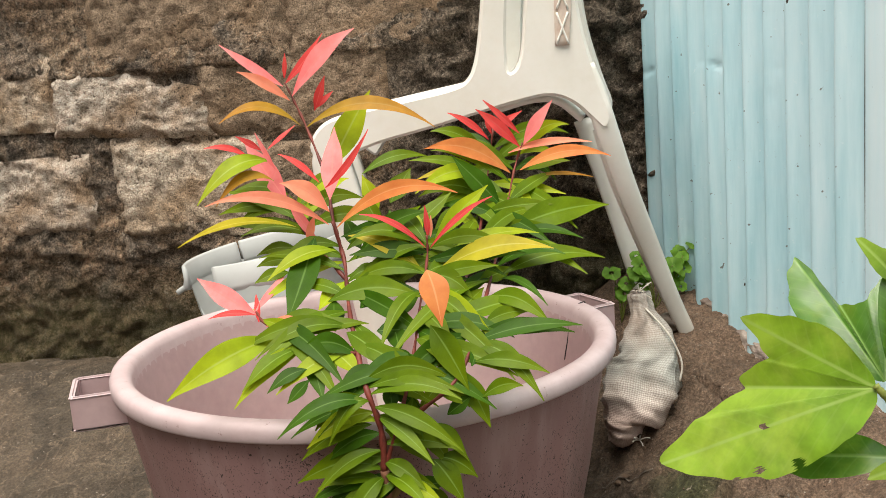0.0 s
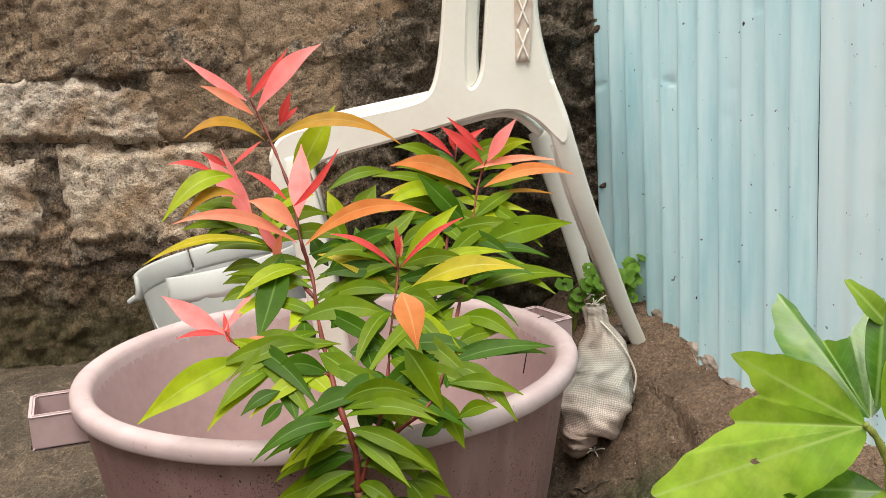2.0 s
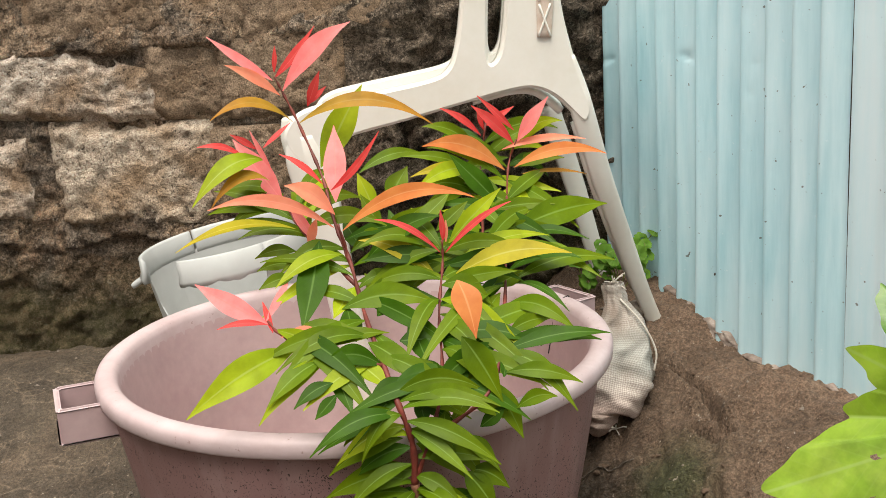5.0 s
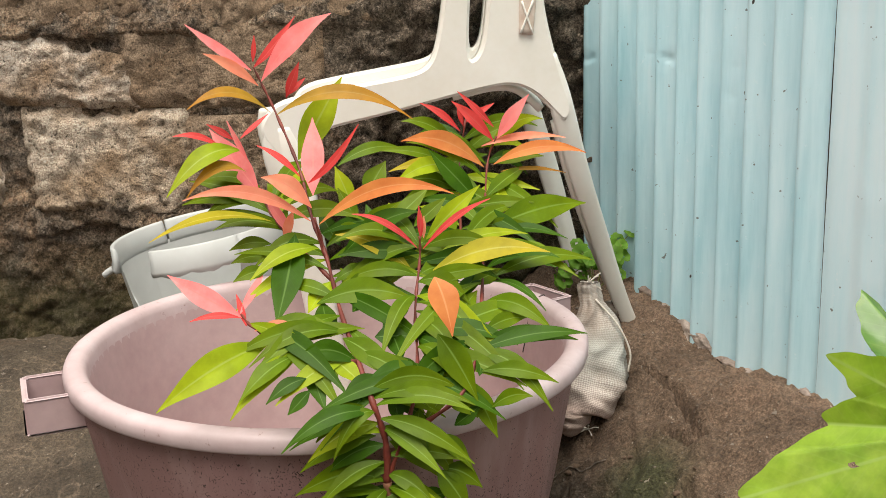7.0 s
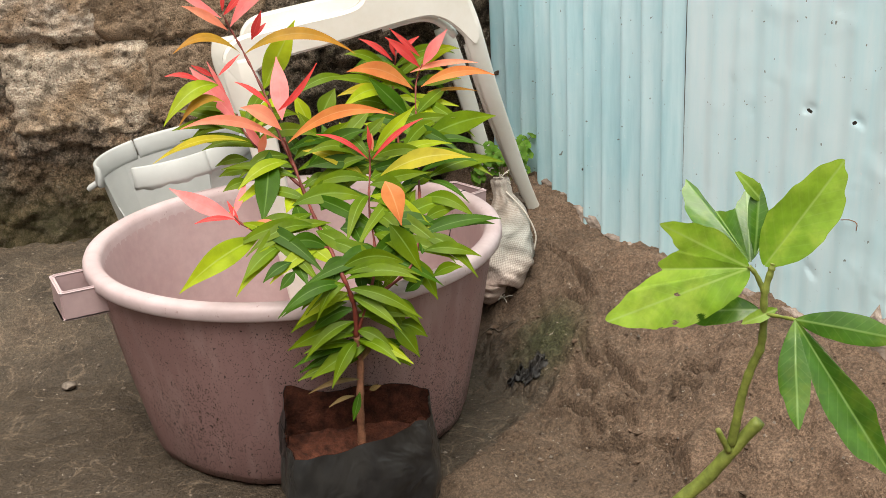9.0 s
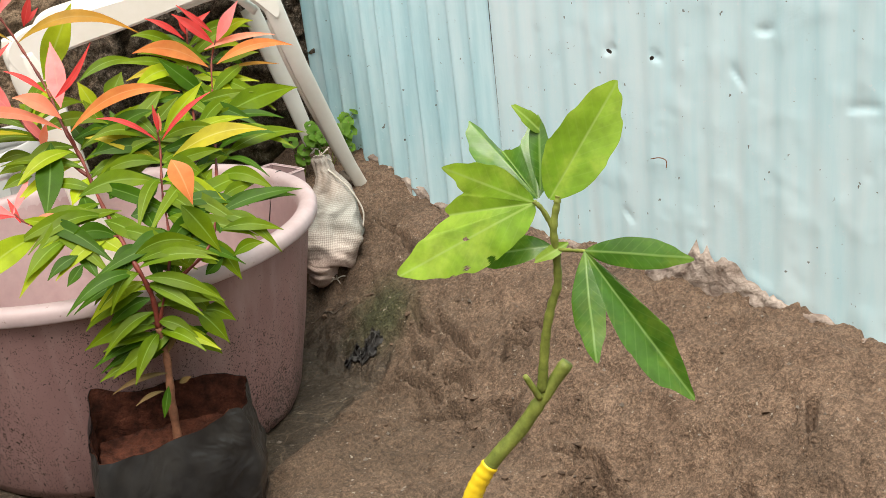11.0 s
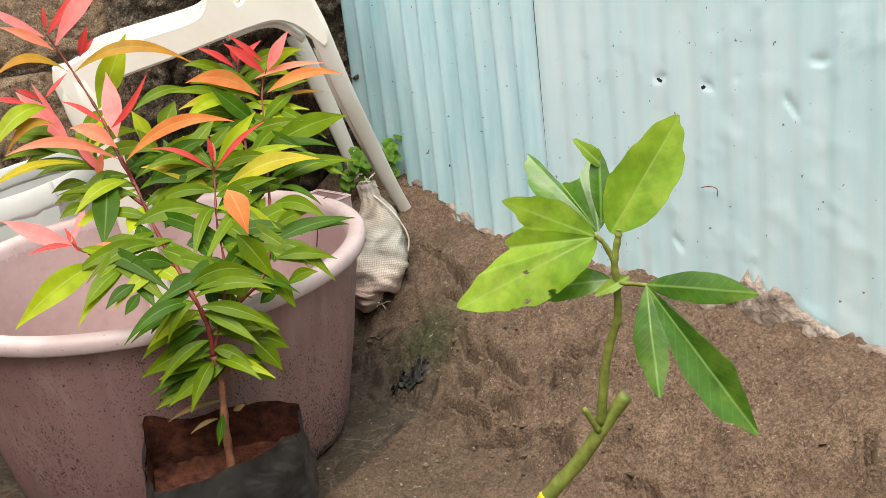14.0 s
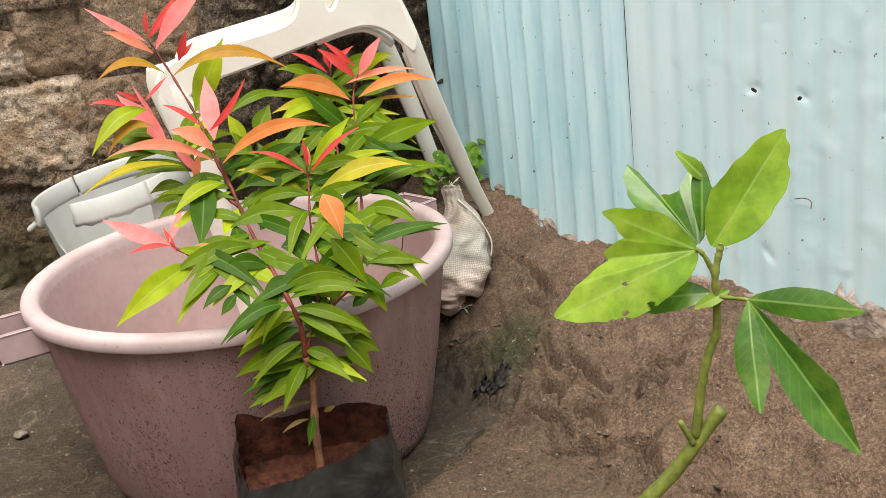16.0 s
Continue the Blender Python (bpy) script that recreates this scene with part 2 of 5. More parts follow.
# mud specks over a pink darkened for the shade below the rim
PINK_MUDDY_SHADE, n, l, p = material("muddy_shaded_pink_plastic", 0.5, 0.4)
co = coords(n)
cloud, fine_n = noise_tex(n, l, co, 5, 5), noise_tex(n, l, co, 9, 5, 0.6, 0, (3, 3, 0.5))
specks = noise_tex(n, l, co, 270, 3, 0.6, 1.6, (1, 1, 0.75))
patch = noise_tex(n, l, co, 6, 3)
sep = n.new("ShaderNodeSeparateXYZ")
l.new(co, sep.inputs[0])
low = n.new("ShaderNodeMapRange")
low.inputs[1].default_value, low.inputs[2].default_value = 0.30, 0.0
low.inputs[3].default_value, low.inputs[4].default_value = -0.06, 0.03
l.new(sep.outputs[2], low.inputs[0])
add1 = n.new("ShaderNodeMath")
l.new(specks, add1.inputs[0])
l.new(low.outputs[0], add1.inputs[1])
add2 = n.new("ShaderNodeMath")
add2.operation = "MULTIPLY_ADD"
l.new(patch, add2.inputs[0])
add2.inputs[1].default_value = 0.34
l.new(add1.outputs[0], add2.inputs[2])
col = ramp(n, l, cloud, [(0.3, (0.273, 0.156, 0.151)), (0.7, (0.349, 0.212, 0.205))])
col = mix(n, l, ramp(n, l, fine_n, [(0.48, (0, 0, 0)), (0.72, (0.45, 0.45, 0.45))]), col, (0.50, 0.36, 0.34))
col = mix(n, l, soft_step(n, l, add2.outputs[0], 0.745, 0.775), col, (0.035, 0.024, 0.018))
l.new(col, p.inputs["Base Color"])
bump(n, l, p, specks, 0.2, 0.002)

# yellowed white plastic with dirt
CHAIR_WHITE = grainy("cream_plastic", (0.795, 0.763, 0.688), (0.869, 0.849, 0.792), 5, 90, 0.38, 0.03, 0.002, 0.5)
CHAIR_PINKISH = grainy("faded_plastic", (0.62, 0.50, 0.42), (0.72, 0.62, 0.53), 8, 70, 0.5, 0.06, 0.002, 0.4)

# milky translucent bucket
MILKY, n, l, p = material("milky_plastic", 0.4, 0.45)
co = coords(n)
cloud = noise_tex(n, l, co, 8, 6)
l.new(ramp(n, l, cloud, [(0.3, (0.50, 0.52, 0.51)), (0.7, (0.62, 0.635, 0.625))]), p.inputs["Base Color"])
p.inputs["Transmission Weight"].default_value = 0.08
p.inputs["Alpha"].default_value = 0.93

SACK, n, l, p = material("woven_sack", 0.75, 0.3)
co = coords(n, "UV")
sep = n.new("ShaderNodeSeparateXYZ")
l.new(co, sep.inputs[0])
heights = []
for k, sc in ((0, 112), (1, 100)):
    w = n.new("ShaderNodeTexWave")
    w.bands_direction = "XY"[k]
    w.inputs["Scale"].default_value, w.inputs["Distortion"].default_value = sc / 3.6, 3.0
    w.inputs["Detail Scale"].default_value = 3
    l.new(co, w.inputs[0])
    heights.append(w.outputs[1])
weave = mix(n, l, 0.5, heights[0], heights[1])
dirt = noise_tex(n, l, coords(n), 9, 6)
col = ramp(n, l, weave, [(0.22, (0.41, 0.37, 0.33)), (0.42, (0.50, 0.45, 0.40)), (0.70, (0.66, 0.62, 0.57))])
band = ramp(n, l, sep.outputs[1], [(0.42, (0, 0, 0)), (0.47, (1, 1, 1)), (0.66, (1, 1, 1)), (0.7, (0, 0, 0))])
col = mix(n, l, mix(n, l, 1.0, band, (0.45, 0.45, 0.45), "MULTIPLY"), col, (0.22, 0.26, 0.24))
pinkish = ramp(n, l, sep.outputs[1], [(0.2, (1, 1, 1)), (0.42, (0, 0, 0))])
col = mix(n, l, mix(n, l, 1.0, pinkish, (0.55, 0.55, 0.55), "MULTIPLY"), col, (0.55, 0.36, 0.30))
col = mix(n, l, ramp(n, l, dirt, [(0.46, (0, 0, 0)), (0.68, (0.65, 0.65, 0.65))]), col, (0.2, 0.14, 0.1))
l.new(col, p.inputs["Base Color"])
bump(n, l, p, weave, 0.3, 0.002)

BLACK_FILM, n, l, p = material("black_film", 0.30, 0.35)
co = coords(n)
cr, dust = noise_tex(n, l, co, 13, 3, 0.5, 1.2), noise_tex(n, l, co, 12, 6)
l.new(ramp(n, l, dust, [(0.4, (0.016, 0.016, 0.017)), (0.7, (0.045, 0.044, 0.042))]), p.inputs["Base Color"])
bump(n, l, p, cr, 0.8, 0.014)

RED_SOIL = grainy("red_soil", (0.032, 0.011, 0.007), (0.125, 0.042, 0.024), 55, 300, 0.9, 0.9, 0.008, 0.2)
BARK = grainy("bark", (0.15, 0.062, 0.032), (0.31, 0.14, 0.078), 40, 200, 0.75, 0.5, 0.003)
RED_STEM = grainy("red_stem", (0.095, 0.018, 0.013), (0.21, 0.042, 0.028), 30, 200, 0.5, 0.2, 0.002)
GREEN_STEM = grainy("green_stem", (0.13, 0.16, 0.028), (0.26, 0.3, 0.06), 30, 160, 0.5, 0.4, 0.003)
YELLOW_TAPE = grainy("yellow_tape", (0.72, 0.5, 0.015), (0.85, 0.64, 0.04), 20, 80, 0.35, 0.2, 0.002)
LITTER = grainy("dark_litter", (0.012, 0.012, 0.013), (0.05, 0.045, 0.04), 40, 200, 0.6, 0.6)
PEBBLE = grainy("pebble", (0.10, 0.08, 0.062), (0.27, 0.225, 0.185), 30, 150, 0.85, 0.5)
STRING = grainy("frayed_string", (0.5, 0.45, 0.38), (0.7, 0.65, 0.58), 60, 300, 0.8, 0.2)
RUST = grainy("rust", (0.16, 0.06, 0.03), (0.3, 0.14, 0.08), 60, 300, 0.9, 0.3)
CLOD = grainy("soil_clod", (0.055, 0.036, 0.024), (0.16, 0.105, 0.07), 40, 220, 0.95, 0.8)
CEMENT = grainy("crumbling_cement", (0.22, 0.165, 0.135), (0.46, 0.385, 0.335), 22, 140, 0.95, 1.0, 0.01, 0.2)


def leaf_mat(name, base, tip, vein, rough=0.40, veins=0.05, thin=0.20, mottle=0.4, sheen=0.12, patch=None):
    """Glossy leaf: colour runs along the blade, with a midrib, side veins and blotches."""
    m, n, l, p = material(name, rough, sheen)
    uv = coords(n, "UV")
    sep = n.new("ShaderNodeSeparateXYZ")
    l.new(uv, sep.inputs[0])
    blot = noise_tex(n, l, coords(n), 45, 5)
    col = ramp(n, l, sep.outputs[1], [(0.05, base), (0.95, tip)])
    if patch:
        col = mix(n, l, ramp(n, l, noise_tex(n, l, coords(n), 32, 4, 0.6), [(0.48, (0, 0, 0)), (0.66, (0.8, 0.8, 0.8))]), col, patch)
    rnd = n.new("ShaderNodeObjectInfo")
    hsv = n.new("ShaderNodeHueSaturation")
    mr = n.new("ShaderNodeMapRange")
    mr.inputs[3].default_value, mr.inputs[4].default_value = 0.86, 1.16
    l.new(rnd.outputs["Random"], mr.inputs[0])
    l.new(mr.outputs[0], hsv.inputs["Value"])
    l.new(mix(n, l, mottle, col, ramp(n, l, blot, [(0.3, (0.3, 0.3, 0.3)), (0.7, (0.7, 0.7, 0.7))]), "OVERLAY"), hsv.inputs["Color"])
    off = n.new("ShaderNodeMath")
    off.operation = "SUBTRACT"
    l.new(sep.outputs[0], off.inputs[0])
    off.inputs[1].default_value = 0.5
    ab = n.new("ShaderNodeMath")
    ab.operation = "ABSOLUTE"
    l.new(off.outputs[0], ab.inputs[0])
    rib = ramp(n, l, ab.outputs[0], [(0.015, (0.75, 0.75, 0.75)), (0.045, (0, 0, 0))])
    sk = n.new("ShaderNodeMath")
    sk.operation = "MULTIPLY_ADD"
    l.new(ab.outputs[0], sk.inputs[0])
    sk.inputs[1].default_value = -0.35
    l.new(sep.outputs[1], sk.inputs[2])
    cmb = n.new("ShaderNodeCombineXYZ")
    l.new(sk.outputs[0], cmb.inputs[0])
    wv = n.new("ShaderNodeTexWave")
    wv.inputs["Scale"].default_value, wv.inputs["Distortion"].default_value = (3.2, 1.2) if patch else (5.5, 0.6)
    l.new(cmb.outputs[0], wv.inputs[0])
    fine = ramp(n, l, wv.outputs[1], [(0.93, (0, 0, 0)), (0.99, (veins, veins, veins))])
    l.new(mix(n, l, rib, mix(n, l, fine, hsv.outputs[0], vein), vein), p.inputs["Base Color"])
    bump(n, l, p, mix(n, l, 0.5, mix(n, l, 0.4, fine, rib), blot), 0.12 if patch else 0.05, 0.0022)
    # light through the thin blade
    out = n["Material Output"]
    tr = n.new("ShaderNodeBsdfTranslucent")
    hs2 = n.new("ShaderNodeHueSaturation")
    hs2.inputs["Saturation"].default_value, hs2.inputs["Value"].default_value = 1.15, 1.5
    l.new(hsv.outputs[0], hs2.inputs["Color"])
    l.new(hs2.outputs[0], tr.inputs[0])
    ms = n.new("ShaderNodeMixShader")
    ms.inputs[0].default_value = thin
    l.new(p.outputs[0], ms.inputs[1])
    l.new(tr.outputs[0], ms.inputs[2])
    l.new(ms.outputs[0], out.inputs[0])
    return m


LEAF = {
    "green": leaf_mat("green_leaf", (0.074, 0.138, 0.003), (0.130, 0.190, 0.003), (0.2, 0.32, 0.05)),
    # serves dark leaves, and filler leaves with the crown's shade in their colour
    "dark": leaf_mat("dark_and_shaded_leaf", (0.028, 0.080, 0.002), (0.046, 0.108, 0.003), (0.12, 0.22, 0.04)),
    "lime": leaf_mat("lime_leaf", (0.22, 0.315, 0.008), (0.31, 0.37, 0.010), (0.36, 0.45, 0.08)),
    "yellow": leaf_mat("yellow_leaf", (0.36, 0.345, 0.015), (0.46, 0.36, 0.02), (0.5, 0.48, 0.1)),
    "olive": leaf_mat("olive_brown_leaf", (0.30, 0.19, 0.02), (0.36, 0.16, 0.02), (0.4, 0.26, 0.06)),
    "orange": leaf_mat("orange_leaf", (0.72, 0.27, 0.085), (0.70, 0.215, 0.065), (0.74, 0.34, 0.14), thin=0.25),
    "salmon": leaf_mat("salmon_leaf", (0.80, 0.26, 0.165), (0.82, 0.31, 0.19), (0.8, 0.29, 0.2), thin=0.28),
    "pink": leaf_mat("pink_leaf", (0.90, 0.225, 0.225), (0.92, 0.30, 0.29), (0.86, 0.28, 0.25), thin=0.30),
    "red": leaf_mat("red_leaf", (0.60, 0.055, 0.055), (0.72, 0.10, 0.09), (0.7, 0.16, 0.14), thin=0.25),
    "vine": leaf_mat("vine_leaf", (0.135, 0.255, 0.018), (0.200, 0.315, 0.024), (0.30, 0.42, 0.10), 0.36, 0.15, mottle=0.6, sheen=0.35, patch=(0.25, 0.35, 0.045)),
    "vine_dark": leaf_mat("vine_leaf_dark", (0.050, 0.135, 0.016), (0.080, 0.185, 0.020), (0.20, 0.33, 0.08), 0.26, 0.15, mottle=0.6, sheen=0.55, patch=(0.13, 0.22, 0.025)),
    "dry": leaf_mat("dry_leaf", (0.10, 0.075, 0.03), (0.16, 0.10, 0.04), (0.2, 0.15, 0.07), 0.6),
    "weed": leaf_mat("weed_leaf", (0.09, 0.2, 0.02), (0.13, 0.26, 0.03), (0.2, 0.34, 0.07), 0.5),
}

# ---- helpers for meshes ----
def part(name, bm, mat, parent=None, label="", smooth=True):
    me = bpy.data.meshes.new(name)
    bm.to_mesh(me)
    bm.free()
    me.materials.append(mat)
    if smooth:
        me.shade_smooth()
    ob = new(name, me)
    if parent:
        ob.parent = parent
    if label:
        tagged(ob, label)
    return ob


def grid_mesh(us, vs, fn, uv=True, closed_u=False):
    """A sheet of quads over us x vs, at fn(u, v)."""
    bm = bmesh.new()
    rows = [[bm.verts.new(fn(u, v)) for u in us] for v in vs]
    lay = bm.loops.layers.uv.new("uv") if uv else None
    nu, nv = len(us), len(vs)
    for j in range(nv - 1):
        for i in range(nu if closed_u else nu - 1):
            k = (i + 1) % nu
            f = bm.faces.new((rows[j][i], rows[j][k], rows[j + 1][k], rows[j + 1][i]))
            if uv:
                for lp, (a, b) in zip(f.loops, ((i, j), (i + 1, j), (i + 1, j + 1), (i, j + 1))):
                    lp[lay].uv = (a / max(1, nu - (0 if closed_u else 1)), b / (nv - 1))
    return bm


def tube(bm, pts, radii, sides=8, cap=True):
    """A tapered tube through pts, added to bm."""
    pts = [Vector([float(c) for c in q]) for q in pts]
    rings = []
    ref = Vector((0.31, 0.83, 0.46))
    for k, q in enumerate(pts):
        d = (pts[min(k + 1, len(pts) - 1)] - pts[max(k - 1, 0)]).normalized()
        a = d.cross(ref).normalized()
        b = d.cross(a)
        r = radii[k] if hasattr(radii, "__len__") else radii
        rings.append([bm.verts.new(q + r * (math.cos(t) * a + math.sin(t) * b)) for t in [2 * math.pi * s / sides for s in range(sides)]])
    for r0, r1 in zip(rings, rings[1:]):
        for s in range(sides):
            bm.faces.new((r0[s], r0[(s + 1) % sides], r1[(s + 1) % sides], r1[s]))
    if cap:
        bm.faces.new(rings[0][::-1])
        bm.faces.new(rings[-1])
    return bm


def smooth_path(ctrl, steps=6):
    """Catmull-Rom through control points of any size."""
    c = [np.array(q, float) for q in ctrl]
    c = [2 * c[0] - c[1], *c, 2 * c[-1] - c[-2]]
    out = []
    for i in range(1, len(c) - 2):
        for s in range(steps):
            t = s / steps
            out.append(0.5 * (2 * c[i] + (c[i + 1] - c[i - 1]) * t + (2 * c[i - 1] - 5 * c[i] + 4 * c[i + 1] - c[i + 2]) * t * t
                              + (3 * c[i] - c[i - 1] - 3 * c[i + 1] + c[i + 2]) * t ** 3))
    return out + [c[-2]]


def lathe(profile, n=96, centre=(0, 0)):
    """A turned shape from (radius, height) pairs."""
    return grid_mesh([2 * math.pi * k / n for k in range(n)], range(len(profile)),
                     lambda a, j: (centre[0] + profile[j][0] * math.cos(a), centre[1] + profile[j][0] * math.sin(a), profile[j][1]), closed_u=True)


def rounded_box(sx, sy, sz, r=0.01, seg=2):
    bm = bmesh.new()
    bmesh.ops.create_cube(bm, size=1)
    bmesh.ops.scale(bm, vec=(sx, sy, sz), verts=bm.verts)
    bmesh.ops.bevel(bm, geom=bm.edges[:], offset=r, segments=seg, affect="EDGES", profile=0.6)
    return bm


def ss(x):
    x = min(1.0, max(0.0, x))
    return x * x * (3 - 2 * x)


def nz(x, y, z=0.0, scale=1.0, depth=4):
    return noise.fractal(Vector((x * scale, y * scale, z * scale)), 0.9, 2.0, depth)


# ---- the two walls and the ground ----
WALL_Y = 1.48          # face of the stone wall


def steel_x(y):        # line of the corrugated fence
    return 0.3847 + (1.30 - y) * 0.3724


def ground_z(x, y):
    s = x - steel_x(y)
    back = 0.155 * ss((y - 0.92) / 0.55)
    mound = ss((s + 0.40) / 0.36) * (0.195 + 0.05 * ss((y - 1.08) / 0.25))
    return max(back, mound, 0.022) + 0.1 * min(back, mound)


CRACKS = [
    [(0.367, 0.793), (0.375, 0.734), (0.385, 0.658)],
    [(0.346, 0.678), (0.367, 0.619)],
    [(0.319, 0.776), (0.337, 0.735), (0.331, 0.716)],
    [(0.335, 1.126), (0.366, 1.065), (0.376, 0.980), (0.379, 0.900)],
    [(0.345, 0.966), (0.370, 0.912)],
    [(0.452, 0.645), (0.479, 0.606)],
    [(0.658, 0.217), (0.635, 0.183)],
    [(0.420, 0.615), (0.434, 0.634), (0.453, 0.599)],
    [(0.280, 0.656), (0.354, 0.587), (0.414, 0.534)],
    [(0.331, 0.627), (0.353, 0.578)],
    [(0.462, 0.317), (0.458, 0.269)],
    [(0.422, 0.363), (0.419, 0.338), (0.431, 0.324), (0.433, 0.347)],
    [(0.427, 0.430), (0.448, 0.381), (0.453, 0.348), (0.456, 0.298)],
    [(0.561, 0.197), (0.551, 0.159)],
    [(0.392, 0.546), (0.402, 0.484)],
    [(0.349, 0.847), (0.339, 0.814), (0.350, 0.776)],
    [(0.285, 0.761), (0.310, 0.705), (0.324, 0.655)],
]


def crack_depth(x, y):
    best = 1.0
    wx, wy = x + 0.006 * nz(x, y, 1, 30, 2), y + 0.006 * nz(x, y, 2, 30, 2)
    for line in CRACKS:
        for (ax, ay), (bx, by) in zip(line, line[1:]):
            if min(ax, bx) - 0.03 < wx < max(ax, bx) + 0.03 and min(ay, by) - 0.03 < wy < max(ay, by) + 0.03:
                dx, dy = bx - ax, by - ay
                t = min(1, max(0, ((wx - ax) * dx + (wy - ay) * dy) / (dx * dx + dy * dy)))
                best = min(best, math.hypot(wx - ax - t * dx, wy - ay - t * dy))
    return ss(1 - best / 0.0068) - 0.22 * ss(1 - abs(best - 0.011) / 0.008)


def ground_surface(x, y):
    s = x - steel_x(y)
    rough = 0.35 + 0.65 * max(ss((s + 0.42) / 0.1), ss((1.03 * x - y + 0.525) / 0.04) * ss((x - 0.02) / 0.06))
    z = ground_z(x, y) + rough * (0.014 * nz(x, y, 0, 6, 5) + 0.010 * nz(x, y, 3, 26, 5) + 0.003 * max(0, nz(x, y, 6, 70, 3)))
    # the soil ends in a low, crumbled lip over the wet slab beside the tub
    z += 0.010 * ss((1.03 * x - y + 0.525 + 0.03 * nz(x, y, 8, 12, 3)) / 0.02) * ss((x - 0.02) / 0.05)
    wrinkle = ss(1 - abs(nz(x, y, 11, 8, 3)) / 0.07) * ss(3 * nz(x, y, 14, 5, 2) + 0.2)
    z -= 0.008 * wrinkle * rough
    z += rough * 0.008 * abs(nz(x, y, 17, 34, 4))
    if 0.1 < x < 0.9 and 0.0 < y < 1.3:
        z -= 0.028 * crack_depth(x, y)
    return z


def spaced(lo, a, b, hi, fine, coarse):
    return [*np.arange(lo, a, coarse), *np.arange(a, b, fine), *np.arange(b, hi + coarse, coarse)]


def build_ground():
    xs = [*np.arange(-5, -1.2, 0.25), *np.arange(-1.2, 0.18, 0.0075), *np.arange(0.18, 0.78, 0.0036), *np.arange(0.78, 0.92, 0.0075), *np.arange(1.0, 5, 0.25)]
    ys = [*np.arange(-4, 0.10, 0.25), *np.arange(0.10, 1.15, 0.0036), *np.arange(1.15, 1.56, 0.0065), *np.arange(1.7, 3, 0.25)]
    ob = part("ground", grid_mesh(xs, ys, lambda x, y: (x, y, ground_surface(x, y)), uv=False), SOIL)
    return tagged(ob, "uneven brown soil and damp slab, darker near the tub", "ground", kind="structure")


build_ground()


def build_stone_wall():
    xs, zs = np.arange(-1.7, 0.62, 0.0075), np.arange(-0.05, 1.2, 0.0075)

    def ledge(x, z, z0, depth):
        """Mortar that sags over a joint, sharp underneath."""
        h = z - z0 - 0.02 * nz(x, 0, z0, 5, 3)
        return depth * (ss(h / 0.006) * ss(1 - h / 0.09)) * (0.7 + 0.6 * nz(x, 1, z0, 9, 3))

    def at(x, z):
        rub = ss((x + 0.11 + 0.05 * nz(0, 0, z, 8, 3)) / 0.08)
        d = 0.011 * nz(x, 0, z, 6, 5) + (0.012 + 0.030 * rub) * abs(nz(x, 2, z, 13, 5)) + (0.006 + 0.005 * rub) * nz(x, 5, z, 50, 3)
        d -= 0.012 * max(0, nz(x, 7, z, 30, 3) - 0.15)
        d += (1 - rub) * (ledge(x, z, 0.69, 0.022) + ledge(x, z, 0.535, 0.008) + ledge(x, z, 0.355, 0.013))
        d += 0.02 * ss((0.25 - z) / 0.08) * abs(nz(x, 3, z, 10, 3))
        return (x, WALL_Y - d, z)
    ob = part("wall_back", grid_mesh(xs, zs, at, uv=False), MORTAR)
    bm = bmesh.new()
    bmesh.ops.create_cube(bm, size=1)
    bmesh.ops.scale(bm, vec=(2.30, 0.16, 1.25), verts=bm.verts)
    bmesh.ops.translate(bm, vec=(-0.54, WALL_Y + 0.13, 0.58), verts=bm.verts)
    part("wall_core", bm, MORTAR, ob)
    return tagged(ob, "rough stone block wall smeared with dark mortar", "wall", kind="structure")


wall_back = build_stone_wall()


def stone_block(x, z, w, h, mat, proud, seed, skew=0.0, cut=0.0):
    """One squared stone bedded in mortar: a pitted face whose ragged edges sink under the smears; cut: how far its upper corners are broken away."""
    n_w, n_h = max(8, int(w / 0.0055)), max(6, int(h / 0.0055))

    def at(u, v):
        v0 = v
        v = v * (1 - cut * max(0, u - 0.45) / 0.55 - 0.5 * cut * max(0, 0.3 - u) / 0.3)
        px, pz = (u - 0.5) * w, (v - 0.5) * h + skew * (u - 0.5) * w
        rim = min(min(u, 1 - u) * w, min(v0, 1 - v0) * h) + 0.020 * nz(px + seed, pz, seed, 18, 5)
        edge = ss((rim + 0.002) / 0.020)
        pits = max(0, nz(px, pz, seed * 2.3, 42, 3) - 0.25)
        d = 0.013 + 0.45 * proud * edge + edge * (0.004 * nz(px, pz, seed * 3.1, 9, 3) + 0.005 * nz(px, pz, seed, 45, 5) - 0.012 * pits - 0.004 * ss(1 - abs(nz(px, pz, seed * 1.7, 17, 4)) / 0.06)) - 0.012 * (1 - edge)
        return (px, -d, pz)
    bm = grid_mesh([k / n_w for k in range(n_w + 1)], [k / n_h for k in range(n_h + 1)], at)
    ob = part("stone_block", bm, mat, wall_back)
    ob.location = (x, WALL_Y, z)
    return ob


stone_block(-0.610, 0.632, 0.305, 0.126, STONE_PALE, 0.016, 1.0, -0.06, 0.3)
stone_block(-0.517, 0.473, 0.286, 0.183, STONE_TAN, 0.016, 2.0, -0.04)
stone_block(-0.831, 0.468, 0.262, 0.150, STONE_PALE, 0.014, 3.0, 0.02)
stone_block(-0.869, 0.659, 0.246, 0.139, STONE_TAN, 0.004, 4.0, 0)
stone_block(-0.413, 0.639, 0.134, 0.155, STONE_DARK, 0.004, 5.0, -0.05)
stone_block(-0.249, 0.632, 0.228, 0.155, STONE_DARK, 0.002, 6.0, -0.03)
